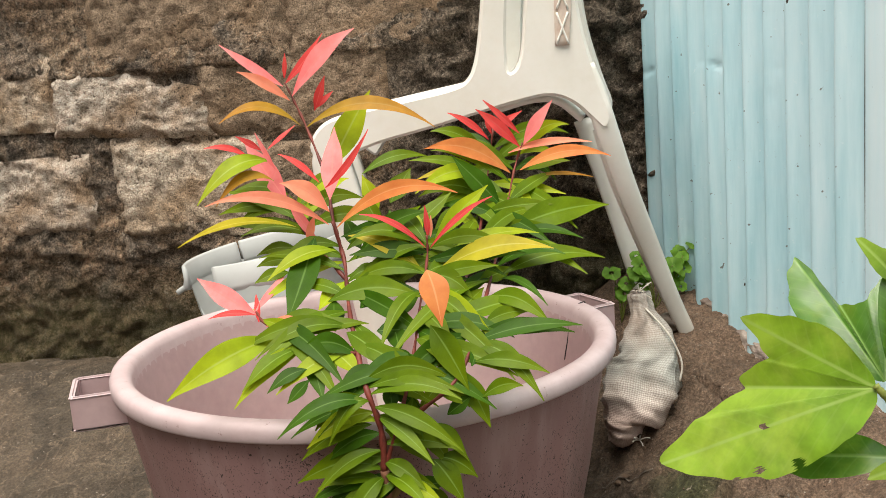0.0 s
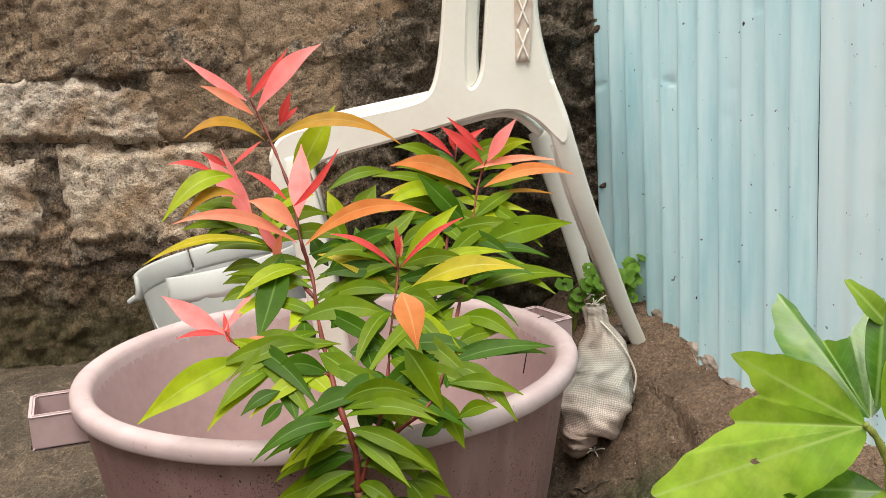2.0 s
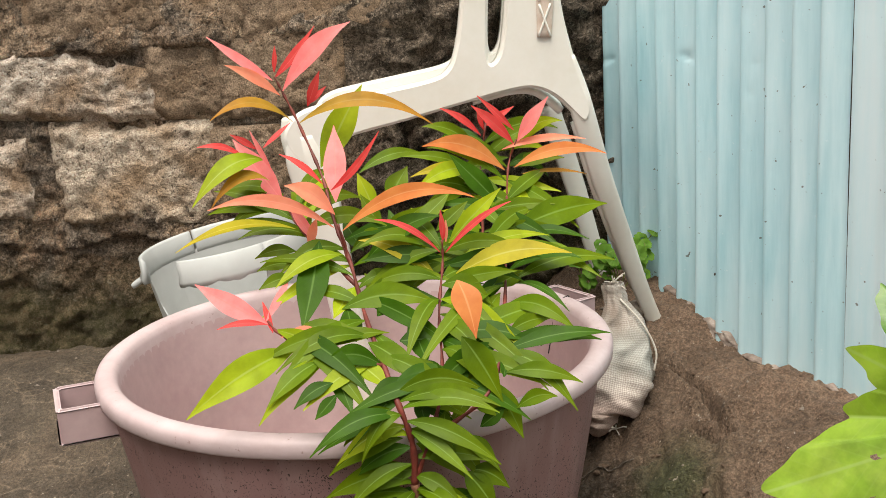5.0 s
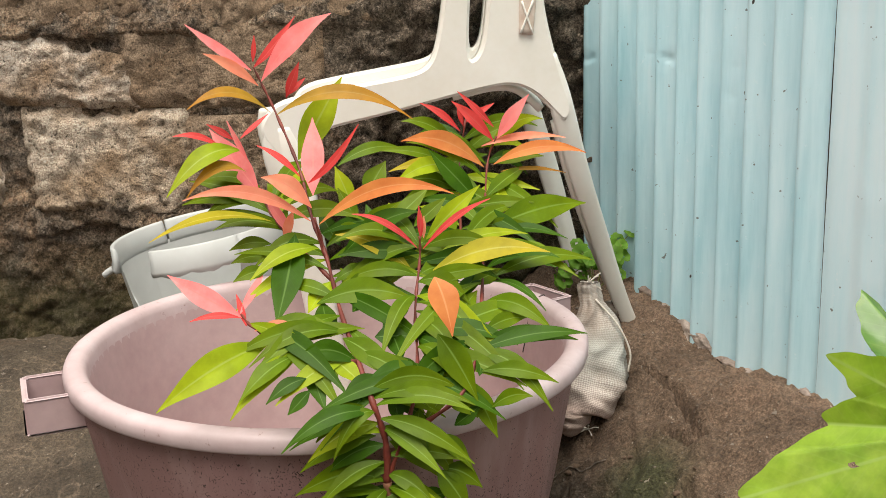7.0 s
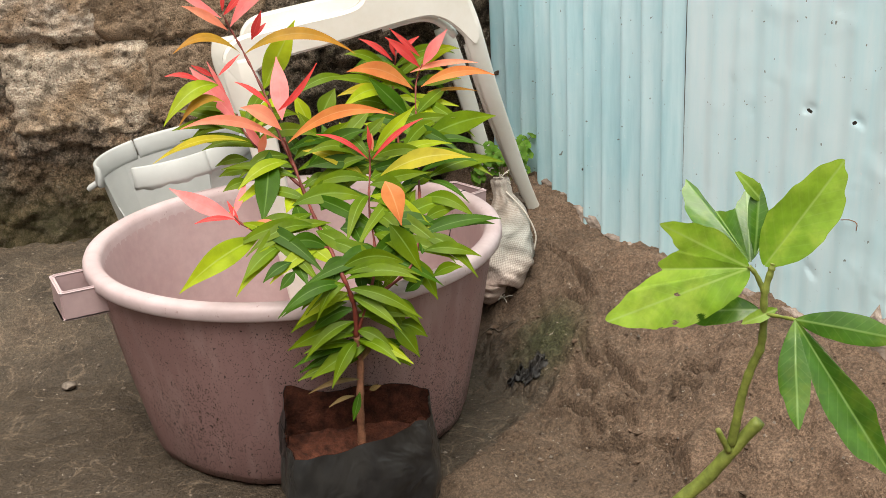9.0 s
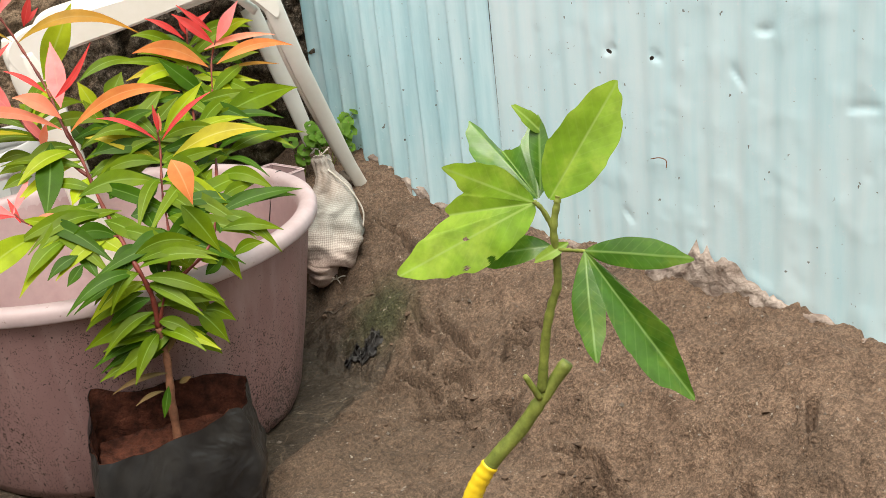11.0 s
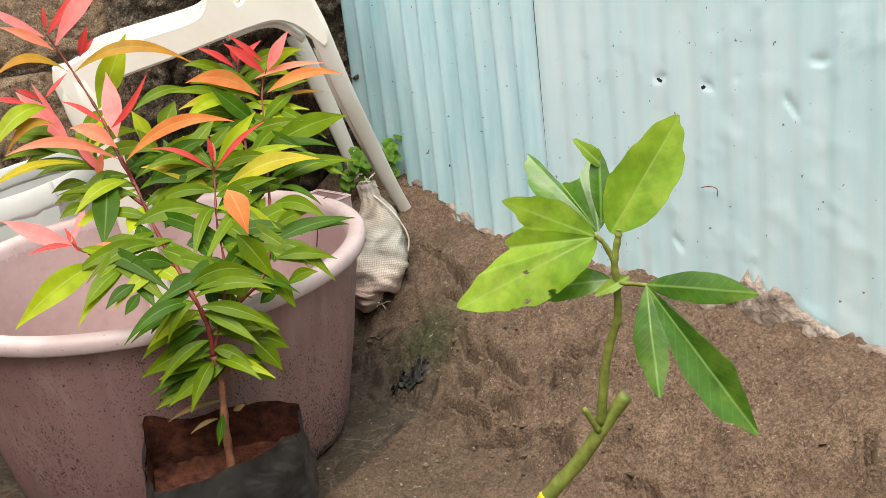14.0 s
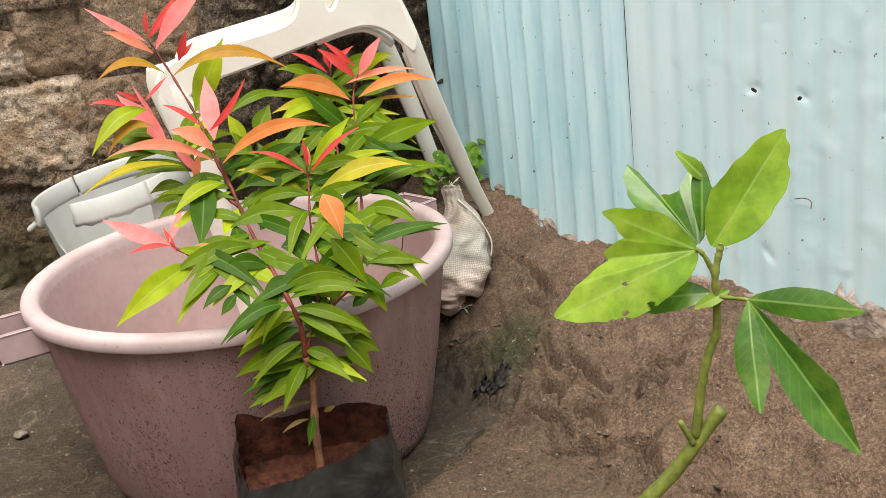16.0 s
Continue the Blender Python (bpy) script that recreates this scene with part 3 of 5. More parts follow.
stone_block(-0.298, 0.460, 0.189, 0.171, STONE_DARK, 0.002, 7.0, 0)
stone_block(-0.490, 0.770, 0.378, 0.150, STONE_DARK, 0.002, 11.0, 0)
stone_block(-0.158, 0.764, 0.300, 0.141, STONE_DARK, 0.002, 12.0, 0)


# creases knocked into the steel: distance along the fence, height, half length, width, depth, angle
_r = random.Random(4)
CREASES = [(0.917, 0.512, 0.014, 0.006, 0.0046, 0.3), (1.002, 0.509, 0.014, 0.006, 0.0046, -0.4), (1.182, 0.555, 0.018, 0.006, 0.0046, 0.1), (1.138, 0.495, 0.02, 0.006, 0.0042, -0.9), (0.936, 0.275, 0.016, 0.006, 0.0042, -0.8), (1.316, 0.477, 0.025, 0.007, 0.0046, 0.1), (0.892, 0.681, 0.022, 0.006, 0.0049, 0.2), (0.072, 0.622, 0.012, 0.006, 0.0076, 0.5), (0.297, 0.634, 0.012, 0.006, 0.0076, -0.6)]
CREASES += [(_r.uniform(0.66, 1.5), _r.uniform(0.22, 0.80), _r.uniform(0.006, 0.015), _r.uniform(0.0025, 0.006), _r.uniform(0.0005, 0.0014), _r.uniform(-1.5, 1.5)) for _ in range(44)]
CREASES += [(_r.uniform(0.06, 0.64), _r.uniform(0.28, 0.85), _r.uniform(0.006, 0.014), _r.uniform(0.003, 0.006), _r.uniform(0.001, 0.0025), _r.uniform(-1.5, 1.5)) for _ in range(16)]


def build_fence():
    """Two lapped corrugated sheets, dented, standing on the slope."""
    base = Vector((steel_x(1.52), 1.52, 0))
    along = Vector((steel_x(-1.2) - base.x, -1.2 - base.y, 0))
    length = along.length
    along.normalize()
    out = Vector((along.y, -along.x, 0))
    if out.x > 0:
        out = -out
    root = new("corrugated_fence")
    tagged(root, "pale blue painted corrugated steel fence, dented and dusty", "fence", kind="structure")
    seam = 0.647

    def sheet(a, b, lift, amp0, amp1, seed, low):
        us, zs = [q for q in spaced(a, a, min(b, 1.6), b, 0.0040, 0.03) if q <= b], spaced(-0.1, 0.05, 0.85, 1.7, 0.005, 0.08)

        def at(u, z):
            amp = amp0 + (amp1 - amp0) * ss((u - 0.28) / 0.42)
            ph = 2 * math.pi * u / 0.0545 + 0.35 * nz(u, z * 0.4, seed, 3, 2)
            d = amp * (math.sin(ph) + 0.25 * math.sin(2 * ph))
            d += (0.004 - 0.0032 * low) * nz(u, z * 0.3, seed, 4, 2)
            for du, dz, half, wide, dep, ang in CREASES:
                if abs(u - du) < 0.05 and abs(z - dz) < 0.05:
                    a = ((u - du) * math.cos(ang) + (z - dz) * math.sin(ang)) / half
                    b = ((z - dz) * math.cos(ang) - (u - du) * math.sin(ang)) / wide
                    if abs(a) < 1:
                        d -= dep * (1 - a * a) * (math.exp(-b) if b > 0 else math.exp(5 * b))
            d += low * 0.0016 * max(0, nz(u, z, seed + 4, 16, 3)) * ss((u - 0.6) / 0.3)
            q = base + along * u + out * (lift + d)
            return (q.x, q.y, z)
        return grid_mesh(us, zs, at, uv=False)
    part("sheet", sheet(0, seam, 0.0, 0.0115, 0.0075, 1, 0.4), PAINT, root)
    part("sheet", sheet(seam + 0.0035, length, -0.004, 0.003, 0.0009, 7, 1.0), PAINT_PALE, root, "paler sheet")
    # added dark strip that gives the open joint its shadow line
    bm = rounded_box(0.09, 0.04, 1.6, 0.004)
    seam_shade_strip = part("seam_shade_strip", bm, LITTER, root, "dark strip added behind the joint for its shadow line")
    q = base + along * seam - out * 0.034
    seam_shade_strip.location, seam_shade_strip.rotation_euler = (q.x, q.y, 0.7), (0, 0, math.atan2(along.y, along.x))
    return root, base, along, out


fence, F0, F_ALONG, F_OUT = build_fence()


def on_fence(u, z, off=0.0):
    q = F0 + F_ALONG * u + F_OUT * off
    return Vector((q.x, q.y, z))


def nail_hole(u, z, r, stretch=1.0):
    """A punched hole with a torn lip."""
    bm = bmesh.new()
    pts = []
    for k in range(12):
        a = 2 * math.pi * k / 12
        rr = r * (1 + 0.25 * math.sin(2 * a + u * 50) + 0.12 * math.sin(5 * a))
        pts.append(bm.verts.new(on_fence(u + rr * stretch * math.cos(a), z + rr * math.sin(a), 0.012 + 0.005)))
    c = bm.verts.new(on_fence(u, z, 0.0165))
    for k in range(12):
        bm.faces.new((pts[k], pts[(k + 1) % 12], c))
    return part("nail_hole", bm, LITTER, fence)


nail_hole(0.937, 0.517, 0.0032, 1.5)
nail_hole(1.016, 0.514, 0.0032, 1.1)
nail_hole(0.393, 0.314, 0.003, 0.7)
nail_hole(0.517, 0.722, 0.0035, 0.7)


def build_cement():
    """Crumbled cement smeared along the foot of the fence."""
    us, vs = np.arange(0.24, 1.60, 0.006), np.arange(0, 1.01, 0.1)

    def at(u, v):
        top = 0.012 + 0.062 * math.exp(-((u - 1.10) / 0.09) ** 2) + 0.03 * max(0, nz(u, 0, 0, 9, 4)) - 0.004 * ss((0.62 - u) / 0.1)
        top *= 0.65 + 0.6 * abs(nz(u, 4, 0, 40, 3))
        q = on_fence(u, 0)
        g = ground_z(q.x - 0.02, q.y)
        off = 0.007 + 0.007 * (1 - v) + 0.006 * nz(u, v * 0.1, 3, 60, 4)
        return on_fence(u, g - 0.02 + (top + 0.02) * v, off if v < 0.99 else 0.0)
    ob = part("cement_smear", grid_mesh(us, vs, at, uv=False), CEMENT, fence, "crumbling pinkish cement along the foot")
    return ob


build_cement()


def light_block(name, x0, y0, x1, y1, height, label):
    """A plain wall added out of sight, only to shade the yard from low light."""
    d = Vector((x1 - x0, y1 - y0, 0))
    bm = rounded_box(d.length, 0.15, height, 0.01)
    ob = part(name, bm, MORTAR, smooth=False)
    ob.location, ob.rotation_euler = ((x0 + x1) / 2, (y0 + y1) / 2, height / 2 - 0.05), (0, 0, math.atan2(d.y, d.x))
    return tagged(ob, label, "wall", kind="structure")


light_block("light_block_side", -1.85, -1.9, -1.85, 1.7, 1.5, "added unseen wall that blocks low light")
light_block("light_block_rear", -1.9, -1.95, 1.4, -1.95, 1.2, "added unseen wall that blocks low light")

bm = bmesh.new()
tube(bm, smooth_path([on_fence(u, z, 0.0035) for u, z in ((0.993, 0.371), (1.009, 0.375), (1.021, 0.373), (1.021, 0.363))], 5), 0.0007, 5)
part("rust_scratch", bm, RUST, fence, "short rusty scratch")

# ---- pink tub ----
TUB = (-0.106, 0.880)


def loop_handle(w, d, h, thick):
    """A square loop of flat bar: two arms and a crossbar, rounded."""
    bm = bmesh.new()
    out = [(-w, -0.02), (-w, d), (w, d), (w, -0.02)]
    ins = [(-w + thick, -0.02), (-w + thick, d - thick), (w - thick, d - thick), (w - thick, -0.02)]
    lo = [[bm.verts.new((x, y, -h / 2)) for x, y in ring] for ring in (out, ins)]
    hi = [[bm.verts.new((x, y, h / 2)) for x, y in ring] for ring in (out, ins)]
    for k in range(3):
        bm.faces.new((hi[0][k], hi[1][k], hi[1][k + 1], hi[0][k + 1]))
        bm.faces.new((lo[0][k], lo[0][k + 1], lo[1][k + 1], lo[1][k]))
        bm.faces.new((lo[0][k], hi[0][k], hi[0][k + 1], lo[0][k + 1]))
        bm.faces.new((lo[1][k], lo[1][k + 1], hi[1][k + 1], hi[1][k]))
    for k in (0, 3):
        bm.faces.new((lo[0][k], lo[1][k], hi[1][k], hi[0][k]))
    bmesh.ops.recalc_face_normals(bm, faces=bm.faces)
    bmesh.ops.bevel(bm, geom=bm.edges[:], offset=0.0025, segments=2, affect="EDGES")
    return bm


def build_tub():
    root = new("plastic_tub")
    root.location = (*TUB, 0)
    root.scale = (1.006, 1.006, 1.0)
    outer = [(0.0, 0.024), (0.235, 0.024), (0.250, 0.028), (0.257, 0.045), (0.268, 0.10), (0.281, 0.16), (0.293, 0.23), (0.303, 0.285), (0.3065, 0.315)]

    def wall(a, j):
        r, z = outer[j]
        r += 0.0035 * ss(math.sin(9 * a) * 4 - 2.6) * ss((z - 0.01) / 0.03)
        return (r * math.cos(a), r * math.sin(a), z)
    part("outer_wall", grid_mesh([2 * math.pi * k / 180 for k in range(180)], range(len(outer)), wall, closed_u=True), PINK_MUDDY_SHADE, root,
         "pink outer wall, shade in its colour, splashed with dark mud specks")
    bead = [(0.3050, 0.3145), (0.3180, 0.3115), (0.3198, 0.3118), (0.3208, 0.3135), (0.3215, 0.3190), (0.3212, 0.3250), (0.3190, 0.3298), (0.3140, 0.3328), (0.3070, 0.3336), (0.3000, 0.3322), (0.2955, 0.3285), (0.2930, 0.3220), (0.2905, 0.3060)]
    part("rim", lathe(bead, 160), PINK_TOP_LIT, root, "thick rolled pink rim, light from above in its colour")
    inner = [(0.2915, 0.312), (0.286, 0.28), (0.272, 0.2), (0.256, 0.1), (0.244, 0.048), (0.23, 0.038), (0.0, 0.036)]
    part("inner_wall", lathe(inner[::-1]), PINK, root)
    for ang in (200, 33):
        h = part("handle", loop_handle(0.043, 0.054, 0.042, 0.0050), PINK, root, "square loop handle on the rim", smooth=False)
        a = radians(ang)
        h.location = (0.312 * math.cos(a), 0.312 * math.sin(a), 0.300)
        h.rotation_euler = (0, 0, a - math.pi / 2)
        lip = loop_handle(0.045, 0.056, 0.005, 0.008)
        o = part("rolled_lip", lip, PINK_TOP_LIT, h, smooth=False)
        o.location = (0, 0, -0.0195)
        o = part("rolled_lip", loop_handle(0.044, 0.055, 0.0045, 0.0065), PINK_TOP_LIT, h, smooth=False)
        o.location = (0, 0, 0.0200)
    # hairline crack through the rim
    bm = bmesh.new()
    a = radians(24)
    tube(bm, [(r * math.cos(a + w), r * math.sin(a + w), z) for r, z, w in
              ((0.3228, 0.310, 0.0), (0.3225, 0.322, 0.004), (0.313, 0.3345, 0.0), (0.306, 0.3338, -0.006), (0.3, 0.3295, 0.002), (0.2955, 0.320, 0.0), (0.290, 0.30, 0.012), (0.286, 0.283, 0.004), (0.281, 0.255, 0.014))],
         0.0009, 5)
    part("rim_crack", bm, LITTER, root, "dark crack in the rim")
    return tagged(root, "large dusty pink plastic tub with square handles standing on wet ground", "tub")


build_tub()


# ---- white plastic chair ----
def band(pts, widths, thick, across, steps=6):
    """A flat bar of rounded section along pts: its width lies across the way and across 'across', which is its thickness direction."""
    rows = smooth_path([(*q, w) for q, w in zip(pts, widths)], steps)
    bm = bmesh.new()
    t_dir = Vector(across).normalized()
    rings = []
    for k, row in enumerate(rows):
        p0, p1 = Vector(rows[max(k - 1, 0)][:3]), Vector(rows[min(k + 1, len(rows) - 1)][:3])
        d = (p1 - p0).normalized()
        w_dir = d.cross(t_dir).normalized()
        c, w = Vector(row[:3]), float(row[3]) / 2
        h = thick / 2
        e = min(0.004, h * 0.6)
        prof = [(-w + e, -h), (w - e, -h), (w, -h + e), (w, h - e), (w - e, h), (-w + e, h), (-w, h - e), (-w, -h + e)]
        rings.append([bm.verts.new(c + w_dir * a + t_dir * b) for a, b in prof])
    for r0, r1 in zip(rings, rings[1:]):
        for s in range(8):
            bm.faces.new((r0[s], r0[(s + 1) % 8], r1[(s + 1) % 8], r1[s]))
    bm.faces.new(rings[0][::-1])
    bm.faces.new(rings[-1])
    return bm


def build_chair():
    root = new("plastic_chair")
    root.location = (0, 0, 0)
    side = (0.05, 1, 0.03)

    def bar(name, pts, widths, thick, across=side, mat=CHAIR_WHITE, label=""):
        return part(name, band(pts, widths, thick, across), mat, root, label)
    # seat: a dished pan with deep side rails
    us, vs = [k / 24 for k in range(25)], [k / 12 for k in range(13)]

    def pan(u, v):
        x, y = -0.172 + 0.278 * u, 1.134 + 0.245 * v
        return (x + 0.03 * v, y, 0.580 + 0.044 * u - 0.012 * math.sin(math.pi * v) * math.sin(math.pi * u) - 0.02 * ss((0.12 - u) / 0.12))
    seat = part("seat", grid_mesh(us, vs, pan), CHAIR_WHITE, root)
    outline = [(-0.207, 0.554), (-0.202, 0.579), (-0.180, 0.602), (-0.129, 0.612), (-0.047, 0.625), (0.015, 0.635), (0.036, 0.646), (0.047, 0.672), (0.056, 0.718), (0.066, 0.802), 
               (0.087, 1.036), (0.116, 1.035), (0.102, 0.800), (0.096, 0.741), (0.092, 0.681), (0.093, 0.651), (0.103, 0.654), (0.113, 0.675), (0.120, 0.730), (0.127, 0.799), 
               (0.145, 1.033), (0.204, 1.031), (0.194, 0.795), (0.197, 0.734), (0.207, 0.683), (0.224, 0.621), (0.240, 0.578), (0.227, 0.558), (0.209, 0.578), (0.184, 0.604), 
               (0.154, 0.617), (0.116, 0.612), (0.054, 0.598), (-0.030, 0.578), (-0.102, 0.564), (-0.146, 0.548), (-0.160, 0.527), (-0.172, 0.513)]
    for _ in range(2):
        outline = [((1 - f) * a[0] + f * b[0], (1 - f) * a[1] + f * b[1]) for a, b in zip(outline, outline[1:] + outline[:1]) for f in (0.25, 0.75)]
    for dy, dx in ((0.0, 0.0), (0.27, 0.018)):
        bm = bmesh.new()
        front = bm.faces.new([bm.verts.new((x + dx, 1.107 + dy, z)) for x, z in outline])
        ext = bmesh.ops.extrude_face_region(bm, geom=[front])
        bmesh.ops.translate(bm, vec=(-0.0026, 0.026, 0), verts=[v for v in ext["geom"] if isinstance(v, bmesh.types.BMVert)])
        bmesh.ops.recalc_face_normals(bm, faces=bm.faces)
        caps = [f for f in bm.faces if len(f.verts) > 4]
        bmesh.ops.bevel(bm, geom=[e for f in caps for e in f.edges], offset=0.004, segments=3, affect="EDGES")
        bmesh.ops.triangulate(bm, faces=[f for f in bm.faces if len(f.verts) > 4])
        side_frame = part("side_frame", bm, CHAIR_WHITE, root, "moulded side with rail, back post and arched knee", smooth=False)
        for f in side_frame.data.polygons:
            f.use_smooth = len(f.vertices) == 4
        y = 1.120 + dy
        bar("front_leg", [(-0.181 - 2.2 * dx, y, 0.565), (-0.176 - 2.2 * dx, y, 0.529), (-0.161 - 2.2 * dx, y, 0.464), (-0.149 - 2.2 * dx, y, 0.394), (-0.104 - 2.2 * dx, y, 0.06)],
            [0.040, 0.058, 0.056, 0.048, 0.040], 0.026)
    # near rear leg, straight, with a flange along its inner edge
    bar("rear_leg", [(0.205, 1.120, 0.655), (0.217, 1.120, 0.611), (0.227, 1.122, 0.570), (0.254, 1.145, 0.477), (0.290, 1.180, 0.373), (0.325, 1.210, 0.275), (0.355, 1.230, 0.204)],
        [0.022, 0.030, 0.033, 0.031, 0.029, 0.026, 0.024], 0.024)
    bar("leg_flange", [(0.215, 1.136, 0.559), (0.238, 1.158, 0.475), (0.275, 1.190, 0.372), (0.312, 1.220, 0.281)], [0.010, 0.009, 0.008, 0.008], 0.030)
    bar("foot", [(0.347, 1.230, 0.218), (0.367, 1.232, 0.202)], [0.028, 0.026], 0.030)
    bar("rear_leg", [(0.206, 1.385, 0.556), (0.228, 1.385, 0.485), (0.249, 1.385, 0.413), (0.276, 1.385, 0.309), (0.301, 1.385, 0.220)],
        [0.036, 0.036, 0.034, 0.030, 0.028], 0.024)
    # the arched underside between rail and leg
    bar("brace", [(0.074, 1.250, 0.602), (0.132, 1.250, 0.614), (0.168, 1.250, 0.609), (0.202, 1.250, 0.580)], [0.012, 0.012, 0.012, 0.012], 0.24)
    # pierced panel in the backrest
    bar("pierced_panel", [(0.172, 1.105, 0.685), (0.175, 1.105, 0.737), (0.178, 1.105, 0.796), (0.186, 1.105, 0.911)], [0.020, 0.024, 0.026, 0.026], 0.004, mat=CHAIR_PINKISH, label="faded pinkish panel with a pierced lattice")
    bar("lattice_bar", [(0.181, 1.1020, 0.686), (0.166, 1.1020, 0.731)], [0.003, 0.003], 0.003)
    bar("lattice_bar", [(0.164, 1.1020, 0.687), (0.182, 1.1020, 0.731)], [0.003, 0.003], 0.003)
    bar("lattice_bar", [(0.182, 1.1020, 0.735), (0.167, 1.1020, 0.779)], [0.003, 0.003], 0.003)
    bar("lattice_bar", [(0.166, 1.1020, 0.735), (0.184, 1.1020, 0.778)], [0.003, 0.003], 0.003)
    bar("lattice_bar", [(0.184, 1.1020, 0.782), (0.169, 1.1020, 0.826)], [0.003, 0.003], 0.003)
    bar("lattice_bar", [(0.168, 1.1020, 0.783), (0.185, 1.1020, 0.825)], [0.003, 0.003], 0.003)
    bar("lattice_bar", [(0.185, 1.1020, 0.829), (0.171, 1.1020, 0.872)], [0.003, 0.003], 0.003)
    bar("lattice_bar", [(0.169, 1.1020, 0.830), (0.187, 1.1020, 0.871)], [0.003, 0.003], 0.003)
    bar("top_rail", [(0.113, 1.13, 0.97), (0.123, 1.25, 0.985), (0.133, 1.38, 0.97)], [0.05, 0.06, 0.05], 0.12, (1, 0, 0))
    return tagged(root, "cream white moulded plastic chair, grubby, standing on soil by the wall", "chair")


build_chair()


# ---- broken bucket ----
def build_bucket():
    root = new("broken_bucket")
    cx, cy, gz = -0.286, 1.275, 0.113
    root.location, root.scale = (cx, cy, gz), (0.88, 0.88, 0.96)
    root.rotation_euler = (0, -0.15, 0)      # leans to one side; tilt, place and scale fit the camera's view
    n = 180
    prof = [(0.0, 0.0), (0.128, 0.0), (0.135, 0.006), (0.145, 0.12), (0.155, 0.22), (0.1585, 0.262)]

    def broken(a, z):
        deg = math.degrees(a) % 360
        top = 0.262
        if 205 < deg < 300:
            top -= 0.13 * ss((deg - 205) / 34) * ss((300 - deg) / 5) + 0.004 * math.sin(deg * 0.5)
        return min(z, top)
    body = grid_mesh([2 * math.pi * k / n for k in range(n)], range(len(prof)),
                     lambda a, j: (prof[j][0] * math.cos(a), prof[j][0] * math.sin(a), broken(a, prof[j][1])), closed_u=True)
    part("body", body, MILKY, root)

    def rim(a0, a1, ragged=0.0):
        sec = [(0.158, 0.255), (0.170, 0.255), (0.172, 0.262), (0.168, 0.272), (0.166, 0.294), (0.162, 0.296), (0.158, 0.292), (0.156, 0.262)]
        m = int((a1 - a0) / 3)
        bm = grid_mesh([radians(a0 + (a1 - a0) * k / m) for k in range(m + 1)], range(len(sec) + 1),
                       lambda a, j: (sec[j % 8][0] * math.cos(a), sec[j % 8][0] * math.sin(a), sec[j % 8][1] - (ragged * (1 + math.sin(a * 17) + 0.6 * math.sin(a * 41)) if j % 8 < 2 else 0)))
        bmesh.ops.remove_doubles(bm, verts=bm.verts, dist=1e-5)
        bmesh.ops.holes_fill(bm, edges=[e for e in bm.edges if e.is_boundary], sides=0)
        return bm
    part("rim", rim(-60, 127), MILKY, root, "stepped milky rim")
    part("rim", rim(129, 206), MILKY, root, "rim piece split by a crack")
    part("rim", rim(246, 300, 0.0022), MILKY, root, "loose rim strip over the break")
    bm = rounded_box(0.034, 0.026, 0.010, 0.004)
    lug = part("lug", bm, MILKY, root)
    lug.location, lug.rotation_euler = (-0.176, -0.012, 0.252), (0, -0.35, 0)
    return tagged(root, "broken milky white plastic bucket with a cracked rim behind the tub", "bucket")


build_bucket()


# ---- woven sack ----
def build_sack():
    root = new("woven_sack")
    axis = smooth_path([(0.252, 1.070, 0.108, 0.008), (0.245, 1.078, 0.116, 0.034), (0.252, 1.090, 0.138, 0.047), (0.262, 1.105, 0.170, 0.052), (0.274, 1.122, 0.208, 0.046), (0.274, 1.135, 0.250, 0.032), (0.270, 1.142, 0.284, 0.017), (0.268, 1.145, 0.310, 0.016)], 6)
    n = 48

    def at(k, j):
        a = 2 * math.pi * k / n
        c, r = Vector(axis[j][:3]), float(axis[j][3])
        d = (Vector(axis[min(j + 1, len(axis) - 1)][:3]) - Vector(axis[max(j - 1, 0)][:3])).normalized()
        u = d.cross(Vector((0, 0, 1))).normalized()
        v = u.cross(d)
        f = 1 + 0.22 * nz(math.cos(a) * 1.6, math.sin(a) * 1.6, j * 0.13, 1, 4) + 0.05 * nz(math.cos(a) * 5, math.sin(a) * 5, j * 0.5, 1, 2) + 0.10 * ss((j - 28) / 8) * math.sin(9 * a)
        f += 0.05 * math.sin(j * 1.9 + 2.2 * nz(math.cos(a) * 2, math.sin(a) * 2, j * 0.2, 1, 2)) * (0.4 + abs(nz(math.cos(a), math.sin(a), j * 0.1 + 4, 1, 2)))
        return c + r * f * (1.08 * math.cos(a) * u + 0.95 * math.sin(a) * v)
    part("sack_body", grid_mesh(range(n), range(len(axis)), at, closed_u=True), SACK, root)
    rnd = random.Random(3)
    for q, count in (((0.254, 1.066, 0.106), 9), ((0.268, 1.145, 0.310), 9)):
        for _ in range(count):
            bm = bmesh.new()
            d = Vector((rnd.uniform(-1, 1), rnd.uniform(-1, 0.2), rnd.uniform(-0.6, 0.5))) * 0.022
            p0 = Vector(q)
            tube(bm, smooth_path([p0, p0 + d * 0.6 + Vector((0, 0, 0.004)), p0 + d + Vector((0, 0, 0.004))], 4), 0.0011, 4)
            part("loose_thread", bm, STRING, root)
    bm = bmesh.new()
    tube(bm, smooth_path([(0.275, 1.125, 0.290), (0.305, 1.105, 0.255), (0.322, 1.095, 0.215), (0.318, 1.090, 0.185)], 6), 0.0016, 5)
    part("tie_string", bm, STRING, root)
    return tagged(root, "slumped dirty woven plastic sack tied at the neck, lying on soil", "sack")


build_sack()


# ---- black nursery bag with soil ----
BAG = [(-0.128, 0.415), (0.042, 0.462), (0.058, 0.572), (-0.138, 0.582)]


